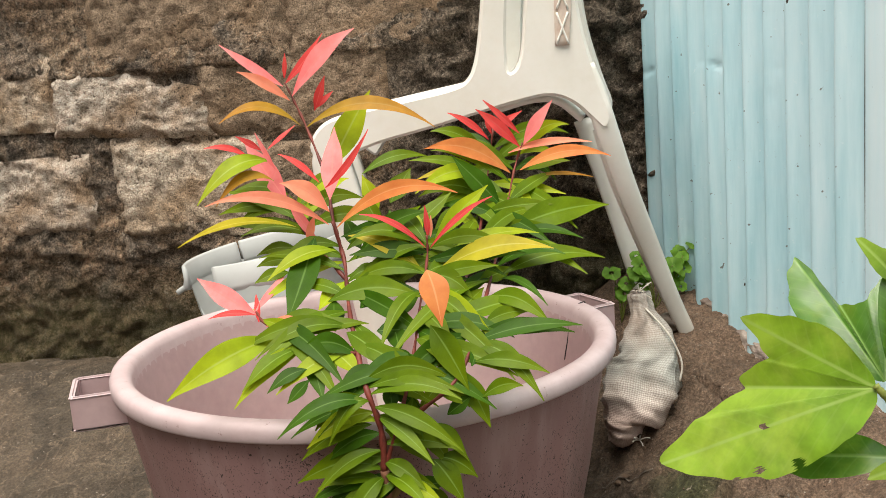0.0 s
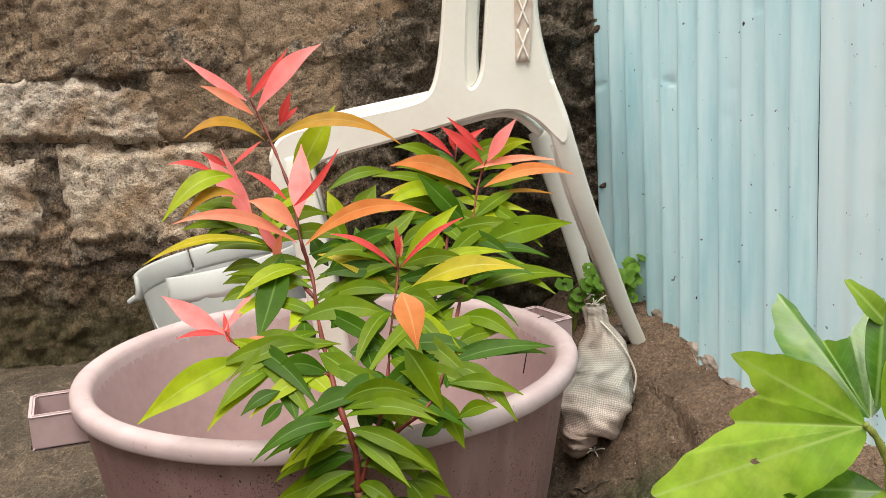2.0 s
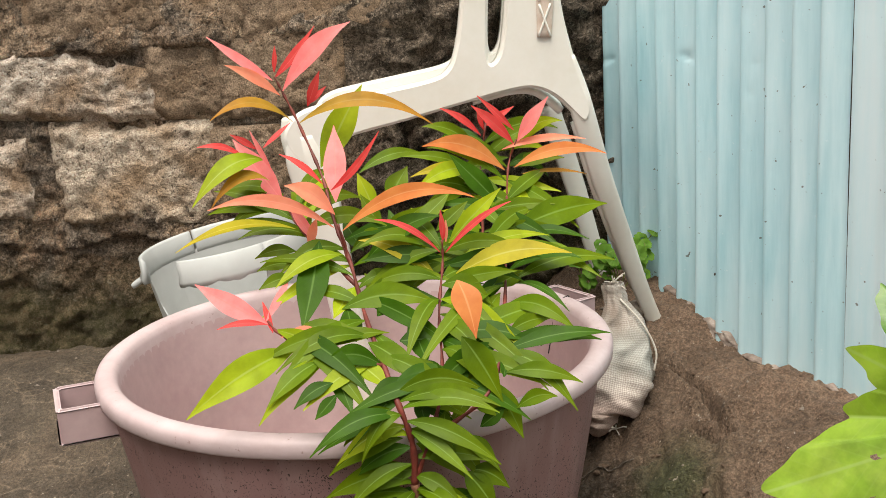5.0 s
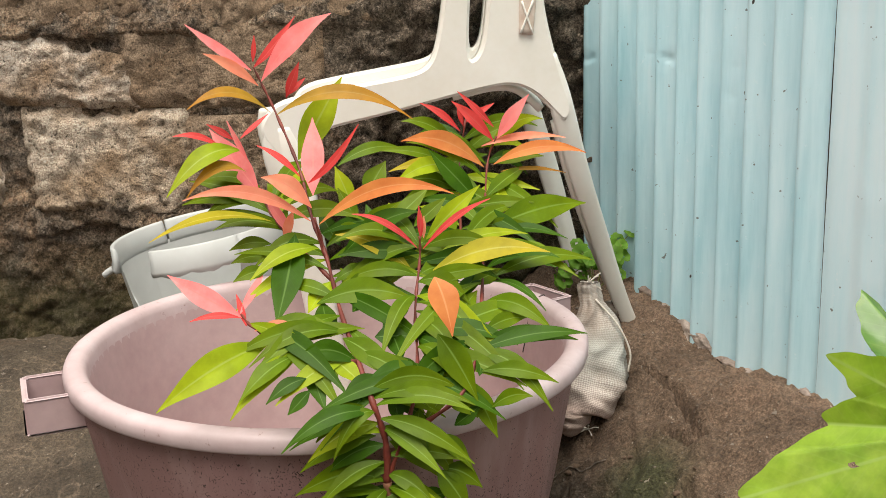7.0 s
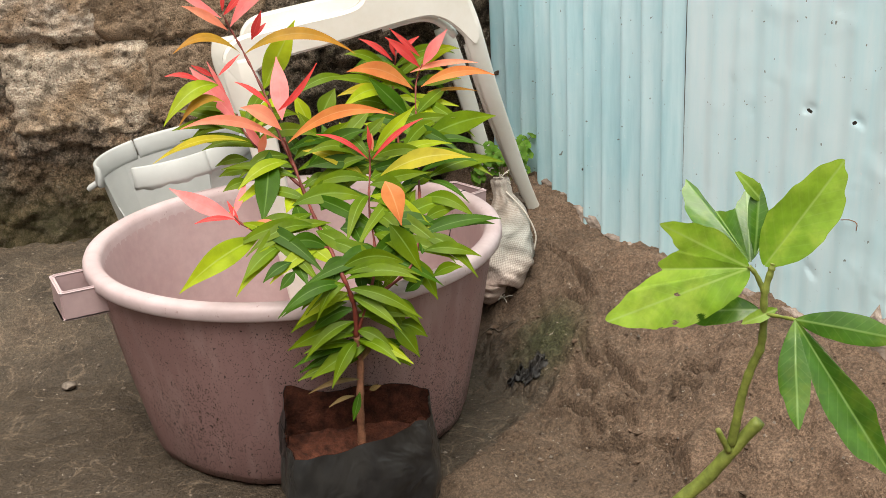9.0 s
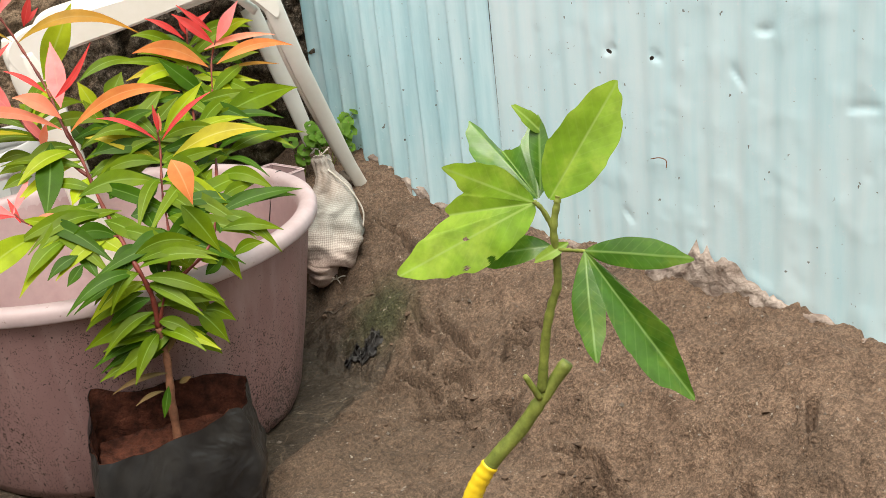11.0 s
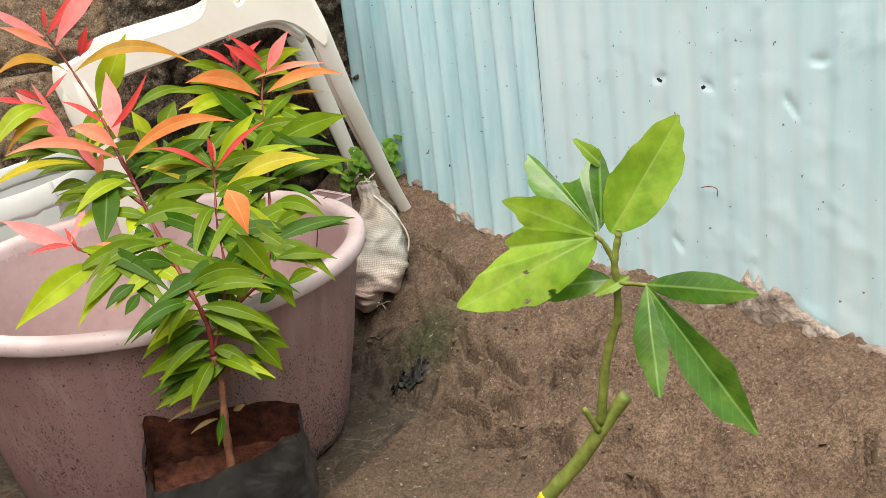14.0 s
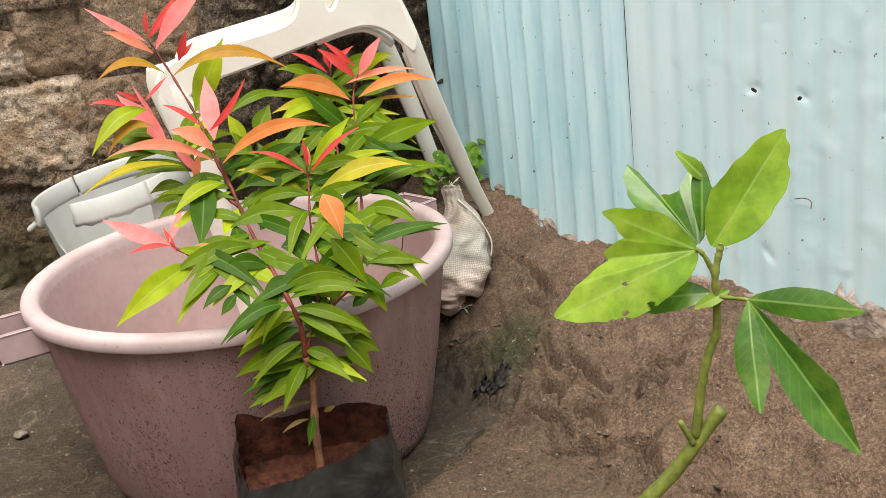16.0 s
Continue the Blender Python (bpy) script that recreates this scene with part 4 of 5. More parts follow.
def build_bag():
    root = new("nursery_bag")
    n_side = 22
    loop = []
    for k in range(4):
        a, b = Vector(BAG[k]), Vector(BAG[(k + 1) % 4])
        for s in range(n_side):
            loop.append(a.lerp(b, s / n_side))
    m = len(loop)
    sm = []
    for k in range(m):
        q = Vector((0, 0))
        for o in range(-3, 4):
            q += loop[(k + o) % m]
        sm.append(q / 7)
    mid = sum(sm, Vector((0, 0))) / m
    top = [0.186 + 0.012 * math.exp(-((k - 55) / 9) ** 2) + 0.009 * nz(k * 0.09, 2, 0, 1, 2) + 0.022 * math.exp(-((k - 66) / 4) ** 2) + 0.012 * math.exp(-((k - 22) / 4) ** 2) for k in range(m)]

    def shell(off):
        def at(k, j):
            z = top[k % m] * j / 14
            q = sm[k % m]
            w = (q - mid).normalized()
            bulge = 0.010 * math.sin(math.pi * j / 14) + 0.006 * nz(k * 0.17, j * 0.22, 5, 1, 3) + 0.004 * nz(k * 0.5, j * 0.35, 9, 1, 2) - 0.012 * (1 - j / 14) ** 3 + 0.0035 * abs(math.sin(k * 0.43 + 0.35 * j + 2 * nz(k * 0.1, j * 0.1, 3, 1, 2)))
            return (*(q + w * (bulge + off)), max(0.004, z))
        return grid_mesh(range(m), range(15), at, closed_u=True)
    part("film", shell(0.0), BLACK_FILM, root, "thin crumpled black plastic film")
    part("lining", shell(-0.0016), RED_SOIL, root, "inside of the film caked with red soil")

    def soil(u, v):
        k = int(u) % m
        q = mid.lerp(sm[k], v)
        return (q.x, q.y, 0.128 + 0.008 * nz(q.x, q.y, 0, 30, 4) - 0.012 * (1 - v) * 0.3 + 0.012 * ss((v - 0.7) / 0.3))
    part("soil", grid_mesh(range(m), [0.02 + 0.97 * j / 16 for j in range(17)], soil, closed_u=True), RED_SOIL, root, "loose red soil")
    return tagged(root, "open black plastic nursery bag filled with red soil", "plant bag")


build_bag()


# ---- shrub with red young leaves ----
shrub = new("red_tipped_shrub")
shrub.location = (0, 0, 0)
tagged(shrub, "young shrub with pink and orange tips and glossy green leaves", "shrub")
leaf_rnd = random.Random(11)


def blade(base, tip, width, arch, up, tilt, n_v=14, n_u=6, fold=0.16, holes=(), wavy=0.05, blunt=1.3, skew=0.88, ragged=0.0):
    """A pointed leaf blade from base to tip: arched along its length, folded along the midrib."""
    b, t = Vector(base), Vector(tip)
    ax = t - b
    length = ax.length
    ax.normalize()
    face = Vector((0, -0.8, 0.6)).lerp(Vector((0, -0.2, 1.0)), up)
    nrm = (face - ax * face.dot(ax)).normalized()
    nrm.rotate(Matrix.Rotation(tilt, 3, ax))
    sidev = ax.cross(nrm)
    form = lambda v: math.sin(math.pi * v ** skew) ** blunt if 0 < v < 1 else 0.0
    ph = leaf_rnd.uniform(0, 6)

    def at(u, v):
        s = 2 * u - 1
        w = 0.5 * width * form(v) * (1 + ragged * math.sin(34 * v + ph) * v) + 0.0005
        lift = arch * 4 * v * (1 - v) * Vector((0, 0, 1))
        d = fold * abs(s) * w + wavy * w * math.sin(11 * v + ph + 2.2 * s) * abs(s)
        bend = 0.06 * length * math.sin(math.pi * v) * math.sin(ph)
        return b + ax * (v * length) + lift + sidev * (s * w + 0.25 * bend) + nrm * (d - 0.03 * length * v * v)
    bm = grid_mesh([k / n_u for k in range(n_u + 1)], [k / n_v for k in range(n_v + 1)], at)
    if holes:
        lay = bm.loops.layers.uv.active
        gone = []
        for f in bm.faces:
            c = sum((lp[lay].uv for lp in f.loops), Vector((0, 0))) / len(f.loops)
            if any(math.hypot((c.x - hu) * width, (c.y - hv) * length) < r * (1 + 0.4 * math.sin(5 * math.atan2(c.y - hv, c.x - hu))) for hu, hv, r in holes):
                gone.append(f)
        bmesh.ops.delete(bm, geom=gone, context="FACES")
    return bm


def leaf(base, tip, width, colour, arch=0.0, up=0.0):
    bm = blade(base, tip, width, arch, up, leaf_rnd.uniform(-0.28, 0.28))
    return part("leaf", bm, LEAF[colour], shrub)


def stem(ctrl, r0, r1, mat):
    pts = smooth_path(ctrl, 6)
    k = len(pts) - 1
    bm = bmesh.new()
    tube(bm, pts, [r0 + (r1 - r0) * (i / k) ** 0.7 + 0.0006 * math.sin(i * 1.9) for i in range(k + 1)], 9)
    return part("stem" if r0 < 0.007 else "trunk", bm, mat, shrub)


stem([(-0.042, 0.520, 0.116), (-0.039, 0.520, 0.138), (-0.037, 0.527, 0.192), (-0.032, 0.535, 0.252), (-0.034, 0.535, 0.291)], 0.0066, 0.0042, BARK)
stem([(-0.034, 0.535, 0.289), (-0.034, 0.536, 0.334), (-0.048, 0.544, 0.381), (-0.076, 0.643, 0.428), (-0.095, 0.735, 0.467), (-0.107, 0.745, 0.511)], 0.004, 0.0017, RED_STEM)
stem([(-0.095, 0.735, 0.467), (-0.114, 0.785, 0.507), (-0.128, 0.835, 0.549), (-0.154, 0.875, 0.607), (-0.171, 0.890, 0.643), (-0.182, 0.895, 0.667)], 0.0026, 0.0013, RED_STEM)
stem([(-0.088, 0.706, 0.448), (-0.142, 0.775, 0.488), (-0.164, 0.805, 0.510), (-0.173, 0.815, 0.535)], 0.0022, 0.0013, RED_STEM)
stem([(-0.034, 0.535, 0.289), (-0.003, 0.543, 0.381), (0.000, 0.646, 0.429), (0.007, 0.685, 0.473), (0.008, 0.690, 0.498)], 0.0022, 0.0012, RED_STEM)
stem([(-0.000, 0.536, 0.346), (0.045, 0.543, 0.381), (0.065, 0.619, 0.420), (0.083, 0.778, 0.470), (0.099, 0.915, 0.533), (0.112, 0.925, 0.569)], 0.0024, 0.0012, RED_STEM)
stem([(0.032, 0.597, 0.411), (0.056, 0.782, 0.471), (0.064, 0.925, 0.526), (0.075, 0.945, 0.589)], 0.0018, 0.0011, RED_STEM)
stem([(-0.060, 0.574, 0.401), (-0.118, 0.595, 0.410), (-0.163, 0.626, 0.422), (-0.180, 0.650, 0.431)], 0.0022, 0.0013, RED_STEM)
leaf((-0.162, 0.875, 0.613), (-0.251, 0.825, 0.628), 0.0185, "olive", 0.022, 0.35)
leaf((-0.155, 0.875, 0.611), (0.007, 0.865, 0.604), 0.0202, "olive", 0.030, 0.35)
leaf((-0.173, 0.890, 0.650), (-0.086, 0.875, 0.729), 0.0269, "pink", 0.010, 0.0)
leaf((-0.182, 0.895, 0.666), (-0.130, 0.895, 0.726), 0.0130, "red", -0.004, 0.0)
leaf((-0.185, 0.895, 0.663), (-0.255, 0.875, 0.721), 0.0129, "pink", 0.000, 0.0)
leaf((-0.182, 0.895, 0.673), (-0.179, 0.895, 0.704), 0.0058, "red", 0.000, 0.0)
leaf((-0.177, 0.890, 0.645), (-0.237, 0.875, 0.686), 0.0129, "salmon", 0.006, 0.0)
leaf((-0.143, 0.875, 0.631), (-0.125, 0.865, 0.673), 0.0113, "red", 0.000, 0.0)
leaf((-0.141, 0.875, 0.634), (-0.120, 0.885, 0.653), 0.0064, "red", 0.000, 0.0)
leaf((-0.134, 0.885, 0.554), (-0.078, 0.915, 0.651), 0.0368, "lime", 0.000, 0.0)
leaf((-0.174, 0.815, 0.526), (-0.238, 0.875, 0.598), 0.0281, "pink", 0.000, 0.0)
leaf((-0.215, 0.815, 0.583), (-0.264, 0.795, 0.600), 0.0076, "red", 0.006, 0.0)
leaf((-0.200, 0.815, 0.591), (-0.227, 0.805, 0.611), 0.0070, "red", 0.000, 0.0)
leaf((-0.192, 0.815, 0.592), (-0.161, 0.835, 0.618), 0.0066, "red", 0.000, 0.0)
leaf((-0.185, 0.815, 0.566), (-0.206, 0.815, 0.613), 0.0053, "pink", 0.000, 0.0)
leaf((-0.192, 0.825, 0.576), (-0.271, 0.765, 0.537), 0.0264, "lime", 0.020, 0.0)
leaf((-0.188, 0.815, 0.553), (-0.251, 0.775, 0.533), 0.0149, "olive", 0.020, 0.0)
leaf((-0.111, 0.745, 0.507), (-0.241, 0.705, 0.544), 0.0156, "salmon", 0.018, 0.0)
leaf((-0.159, 0.785, 0.500), (-0.286, 0.725, 0.497), 0.0193, "yellow", 0.016, 0.35)
leaf((-0.102, 0.745, 0.503), (0.043, 0.685, 0.545), 0.0184, "orange", 0.022, 0.0)
leaf((-0.109, 0.745, 0.522), (-0.161, 0.735, 0.560), 0.0212, "salmon", 0.008, 0.0)
leaf((-0.107, 0.745, 0.536), (-0.109, 0.815, 0.615), 0.0258, "pink", 0.000, 0.0)
leaf((-0.111, 0.745, 0.550), (-0.054, 0.725, 0.615), 0.0084, "red", -0.006, 0.0)
leaf((-0.122, 0.765, 0.554), (-0.167, 0.765, 0.591), 0.0077, "red", 0.004, 0.0)
leaf((-0.137, 0.785, 0.484), (-0.164, 0.775, 0.534), 0.0123, "pink", 0.000, 0.0)
leaf((-0.145, 0.775, 0.481), (-0.132, 0.765, 0.516), 0.0133, "salmon", 0.000, 0.0)
leaf((-0.085, 0.845, 0.551), (-0.003, 0.875, 0.565), 0.0159, "green", 0.012, 0.35)
leaf((0.005, 0.690, 0.485), (-0.061, 0.675, 0.529), 0.0078, "red", 0.008, 0.0)
leaf((0.011, 0.690, 0.484), (0.081, 0.675, 0.540), 0.0078, "red", 0.006, 0.0)
leaf((0.009, 0.690, 0.496), (0.008, 0.690, 0.531), 0.0058, "red", 0.000, 0.0)
leaf((0.012, 0.690, 0.496), (0.013, 0.695, 0.519), 0.0039, "salmon", 0.000, 0.0)
leaf((0.015, 0.705, 0.491), (0.076, 0.725, 0.545), 0.0195, "lime", 0.000, 0.0)
leaf((-0.079, 0.725, 0.469), (0.008, 0.705, 0.523), 0.0273, "dark", 0.014, 0.0)
leaf((0.095, 0.915, 0.532), (-0.006, 0.865, 0.576), 0.0245, "orange", 0.016, 0.0)
leaf((0.107, 0.915, 0.535), (0.221, 0.895, 0.550), 0.0171, "orange", 0.016, 0.0)
leaf((0.093, 0.925, 0.557), (0.200, 0.925, 0.566), 0.0102, "salmon", 0.008, 0.0)
leaf((0.113, 0.925, 0.566), (0.152, 0.915, 0.622), 0.0188, "pink", 0.000, 0.0)
leaf((0.108, 0.925, 0.564), (0.057, 0.905, 0.617), 0.0147, "red", 0.004, 0.0)
leaf((0.109, 0.925, 0.581), (0.065, 0.925, 0.627), 0.0081, "red", 0.000, 0.0)
leaf((0.068, 0.945, 0.574), (0.018, 0.935, 0.613), 0.0089, "red", 0.004, 0.0)
leaf((0.074, 0.945, 0.585), (0.113, 0.955, 0.608), 0.0083, "red", 0.000, 0.0)
leaf((0.072, 0.945, 0.581), (0.065, 0.945, 0.608), 0.0055, "red", 0.000, 0.0)
leaf((0.082, 0.867, 0.499), (0.025, 0.875, 0.563), 0.0248, "dark", 0.000, 0.0)
leaf((0.098, 0.902, 0.513), (0.091, 0.832, 0.487), 0.0284, "lime", 0.000, 0.0)
leaf((0.066, 0.928, 0.526), (-0.024, 0.895, 0.535), 0.0171, "yellow", 0.010, 0.35)
leaf((0.065, 0.905, 0.532), (-0.020, 0.845, 0.524), 0.0211, "lime", 0.014, 0.0)
leaf((0.091, 0.802, 0.477), (0.216, 0.856, 0.495), 0.0342, "green", 0.010, 0.0)
leaf((0.090, 0.827, 0.485), (0.135, 0.902, 0.513), 0.0302, "lime", 0.000, 0.0)
leaf((0.117, 0.925, 0.524), (0.200, 0.922, 0.522), 0.0082, "olive", 0.004, 0.35)
leaf((0.092, 0.795, 0.475), (0.180, 0.779, 0.470), 0.0150, "dark", 0.008, 0.35)
leaf((0.077, 0.830, 0.486), (0.050, 0.895, 0.510), 0.0221, "green", 0.000, 0.0)
leaf((0.081, 0.754, 0.463), (0.057, 0.807, 0.479), 0.0179, "green", 0.000, 0.0)
leaf((-0.053, 0.845, 0.513), (-0.027, 0.865, 0.553), 0.0269, "green", 0.000, 0.0)
leaf((-0.069, 0.845, 0.501), (-0.089, 0.865, 0.548), 0.0206, "lime", 0.000, 0.0)
leaf((-0.062, 0.801, 0.477), (-0.011, 0.805, 0.514), 0.0224, "green", 0.000, 0.0)
leaf((-0.029, 0.817, 0.482), (0.023, 0.845, 0.523), 0.0219, "green", 0.000, 0.0)
leaf((-0.035, 0.783, 0.472), (-0.052, 0.825, 0.509), 0.0195, "dark", 0.000, 0.0)
leaf((-0.061, 0.815, 0.487), (-0.085, 0.835, 0.527), 0.0183, "green", 0.000, 0.0)
leaf((-0.015, 0.792, 0.474), (-0.025, 0.835, 0.508), 0.0184, "lime", 0.000, 0.0)
leaf((0.031, 0.772, 0.468), (0.054, 0.847, 0.492), 0.0204, "green", 0.000, 0.0)
leaf((0.021, 0.705, 0.466), (0.130, 0.745, 0.486), 0.0186, "lime", 0.012, 0.0)
leaf((0.015, 0.685, 0.456), (0.145, 0.675, 0.481), 0.0271, "yellow", 0.014, 0.0)
leaf((0.019, 0.575, 0.484), (0.034, 0.540, 0.435), 0.0290, "orange", 0.006, 0.0)
leaf((0.000, 0.690, 0.458), (-0.082, 0.705, 0.501), 0.0203, "yellow", 0.010, 0.0)
leaf((0.086, 0.701, 0.447), (0.202, 0.731, 0.456), 0.0230, "green", 0.012, 0.0)
leaf((0.083, 0.691, 0.444), (0.136, 0.639, 0.427), 0.0114, "dark", 0.012, 0.35)
leaf((-0.103, 0.665, 0.435), (0.002, 0.665, 0.435), 0.0274, "green", 0.012, 0.0)
leaf((-0.090, 0.705, 0.448), (-0.111, 0.651, 0.431), 0.0216, "lime", 0.000, 0.0)
leaf((-0.000, 0.629, 0.423), (0.047, 0.537, 0.372), 0.0261, "green", 0.006, 0.0)
leaf((0.029, 0.608, 0.416), (0.121, 0.653, 0.431), 0.0261, "green", 0.008, 0.0)
leaf((-0.074, 0.608, 0.415), (-0.018, 0.551, 0.387), 0.0241, "green", 0.006, 0.0)
leaf((-0.095, 0.593, 0.409), (-0.077, 0.549, 0.386), 0.0149, "green", 0.000, 0.0)
leaf((0.062, 0.558, 0.392), (0.135, 0.545, 0.382), 0.0163, "green", 0.008, 0.0)
leaf((0.049, 0.551, 0.387), (0.075, 0.536, 0.331), 0.0199, "green", 0.000, 0.0)
leaf((0.069, 0.536, 0.363), (0.109, 0.537, 0.372), 0.0144, "green", 0.006, 0.0)
leaf((-0.051, 0.544, 0.381), (0.025, 0.536, 0.355), 0.0162, "green", 0.008, 0.0)
leaf((-0.000, 0.536, 0.365), (-0.007, 0.536, 0.316), 0.0219, "green", 0.000, 0.0)
leaf((-0.036, 0.536, 0.348), (0.004, 0.536, 0.311), 0.0217, "green", 0.006, 0.0)
leaf((-0.030, 0.536, 0.333), (0.018, 0.536, 0.292), 0.0185, "green", 0.006, 0.0)
leaf((0.014, 0.536, 0.337), (0.052, 0.536, 0.297), 0.0176, "green", 0.006, 0.0)
leaf((0.005, 0.536, 0.330), (0.034, 0.536, 0.289), 0.0175, "green", 0.006, 0.0)
leaf((-0.043, 0.536, 0.339), (-0.118, 0.536, 0.304), 0.0195, "green", 0.010, 0.0)
leaf((-0.053, 0.537, 0.370), (-0.101, 0.536, 0.334), 0.0213, "green", 0.008, 0.0)
leaf((-0.051, 0.536, 0.358), (-0.127, 0.536, 0.328), 0.0116, "dark", 0.008, 0.0)
leaf((0.069, 0.609, 0.416), (0.115, 0.628, 0.423), 0.0158, "green", 0.004, 0.0)
leaf((0.059, 0.553, 0.389), (0.067, 0.583, 0.405), 0.0108, "dark", 0.000, 0.0)
leaf((-0.042, 0.607, 0.415), (-0.006, 0.607, 0.415), 0.0244, "dark", 0.000, 0.0)
leaf((-0.025, 0.579, 0.403), (0.005, 0.546, 0.383), 0.0204, "dark", 0.000, 0.0)
leaf((0.007, 0.544, 0.382), (0.026, 0.574, 0.401), 0.0170, "dark", 0.000, 0.0)
leaf((0.023, 0.539, 0.375), (0.056, 0.536, 0.353), 0.0162, "green", 0.004, 0.0)
leaf((-0.036, 0.558, 0.392), (-0.076, 0.538, 0.373), 0.0168, "dark", 0.004, 0.0)
leaf((-0.021, 0.536, 0.351), (-0.023, 0.546, 0.384), 0.0152, "dark", 0.000, 0.0)
leaf((-0.147, 0.604, 0.414), (-0.249, 0.537, 0.372), 0.0318, "lime", 0.010, 0.0)
leaf((-0.120, 0.585, 0.406), (-0.172, 0.541, 0.378), 0.0219, "green", 0.008, 0.0)
leaf((-0.108, 0.558, 0.392), (-0.146, 0.539, 0.375), 0.0150, "dark", 0.004, 0.0)
leaf((-0.104, 0.547, 0.384), (-0.126, 0.536, 0.364), 0.0135, "dark", 0.000, 0.0)
leaf((-0.127, 0.596, 0.411), (-0.078, 0.551, 0.388), 0.0207, "lime", 0.004, 0.0)
leaf((-0.084, 0.581, 0.404), (-0.054, 0.550, 0.387), 0.0193, "lime", 0.000, 0.0)
leaf((-0.179, 0.646, 0.429), (-0.273, 0.733, 0.456), 0.0217, "pink", 0.000, 0.0)
leaf((-0.182, 0.653, 0.431), (-0.165, 0.738, 0.458), 0.0094, "pink", 0.000, 0.0)
leaf((-0.180, 0.645, 0.429), (-0.233, 0.644, 0.428), 0.0070, "red", 0.004, 0.0)
leaf((-0.164, 0.624, 0.421), (-0.108, 0.609, 0.416), 0.0125, "salmon", 0.008, 0.0)
leaf((-0.173, 0.632, 0.424), (-0.191, 0.691, 0.443), 0.0062, "red", 0.000, 0.0)
leaf((-0.161, 0.786, 0.473), (-0.208, 0.775, 0.470), 0.0145, "green", 0.006, 0.0)
leaf((-0.161, 0.759, 0.464), (-0.203, 0.750, 0.461), 0.0143, "green", 0.004, 0.0)
leaf((-0.103, 0.735, 0.478), (-0.174, 0.685, 0.459), 0.0220, "lime", 0.012, 0.0)
leaf((-0.129, 0.745, 0.493), (-0.143, 0.633, 0.425), 0.0340, "dark", 0.000, 0.0)
leaf((-0.160, 0.732, 0.456), (-0.196, 0.711, 0.450), 0.0157, "green", 0.004, 0.0)
leaf((-0.111, 0.589, 0.408), (-0.089, 0.536, 0.366), 0.0195, "dark", 0.000, 0.0)
leaf((-0.086, 0.609, 0.416), (-0.098, 0.674, 0.438), 0.0220, "dark", 0.000, 0.0)
leaf((-0.065, 0.648, 0.430), (-0.041, 0.703, 0.447), 0.0233, "dark", 0.000, 0.0)
leaf((-0.053, 0.665, 0.435), (-0.081, 0.734, 0.457), 0.0207, "green", 0.000, 0.0)
leaf((-0.034, 0.617, 0.419), (-0.002, 0.676, 0.439), 0.0186, "dark", 0.000, 0.0)
leaf((0.036, 0.671, 0.437), (0.010, 0.728, 0.455), 0.0217, "dark", 0.000, 0.0)
leaf((0.041, 0.630, 0.423), (0.068, 0.679, 0.440), 0.0177, "green", 0.000, 0.0)
leaf((-0.029, 0.700, 0.446), (-0.042, 0.785, 0.472), 0.0237, "dark", 0.000, 0.0)
leaf((-0.069, 0.709, 0.449), (-0.028, 0.735, 0.457), 0.0201, "green", 0.000, 0.0)
leaf((0.026, 0.559, 0.393), (0.051, 0.588, 0.407), 0.0179, "dark", 0.000, 0.0)
leaf((-0.015, 0.575, 0.401), (-0.027, 0.624, 0.422), 0.0185, "dark", 0.000, 0.0)
leaf((0.014, 0.573, 0.400), (0.033, 0.615, 0.418), 0.0172, "dark", 0.000, 0.0)
leaf((-0.058, 0.549, 0.386), (-0.067, 0.536, 0.352), 0.0165, "dark", 0.000, 0.0)
leaf((-0.030, 0.547, 0.384), (-0.014, 0.577, 0.402), 0.0173, "dark", 0.000, 0.0)
leaf((0.048, 0.724, 0.454), (0.030, 0.785, 0.472), 0.0202, "green", 0.000, 0.0)
leaf((0.061, 0.689, 0.443), (0.100, 0.720, 0.452), 0.0180, "green", 0.000, 0.0)
leaf((-0.082, 0.779, 0.470), (-0.108, 0.825, 0.503), 0.0195, "dark", 0.000, 0.0)
leaf((-0.121, 0.755, 0.463), (-0.148, 0.795, 0.488), 0.0189, "green", 0.000, 0.0)
leaf((0.003, 0.815, 0.481), (0.042, 0.825, 0.513), 0.0183, "green", 0.000, 0.0)
leaf((0.074, 0.894, 0.510), (0.042, 0.925, 0.528), 0.0189, "dark", 0.000, 0.0)
leaf((0.115, 0.764, 0.466), (0.161, 0.745, 0.460), 0.0147, "green", 0.004, 0.35)
leaf((0.033, 0.536, 0.346), (0.059, 0.536, 0.366), 0.0139, "dark", 0.000, 0.0)
leaf((-0.005, 0.536, 0.337), (-0.023, 0.536, 0.361), 0.0137, "dark", 0.000, 0.0)
leaf((-0.014, 0.535, 0.284), (-0.098, 0.520, 0.244), 0.0244, "green", 0.004, 0.0)
leaf((-0.024, 0.535, 0.263), (-0.115, 0.530, 0.239), 0.0203, "green", 0.004, 0.0)
leaf((-0.012, 0.535, 0.290), (-0.029, 0.530, 0.258), 0.0102, "dry", 0.000, 0.0)
leaf((-0.026, 0.536, 0.305), (-0.124, 0.535, 0.280), 0.0266, "green", 0.008, 0.0)
leaf((-0.029, 0.535, 0.283), (-0.120, 0.535, 0.256), 0.0149, "dark", 0.006, 0.0)
leaf((0.015, 0.535, 0.301), (0.046, 0.520, 0.259), 0.0244, "green", 0.006, 0.0)
leaf((0.021, 0.536, 0.302), (0.059, 0.535, 0.280), 0.0208, "green", 0.006, 0.0)
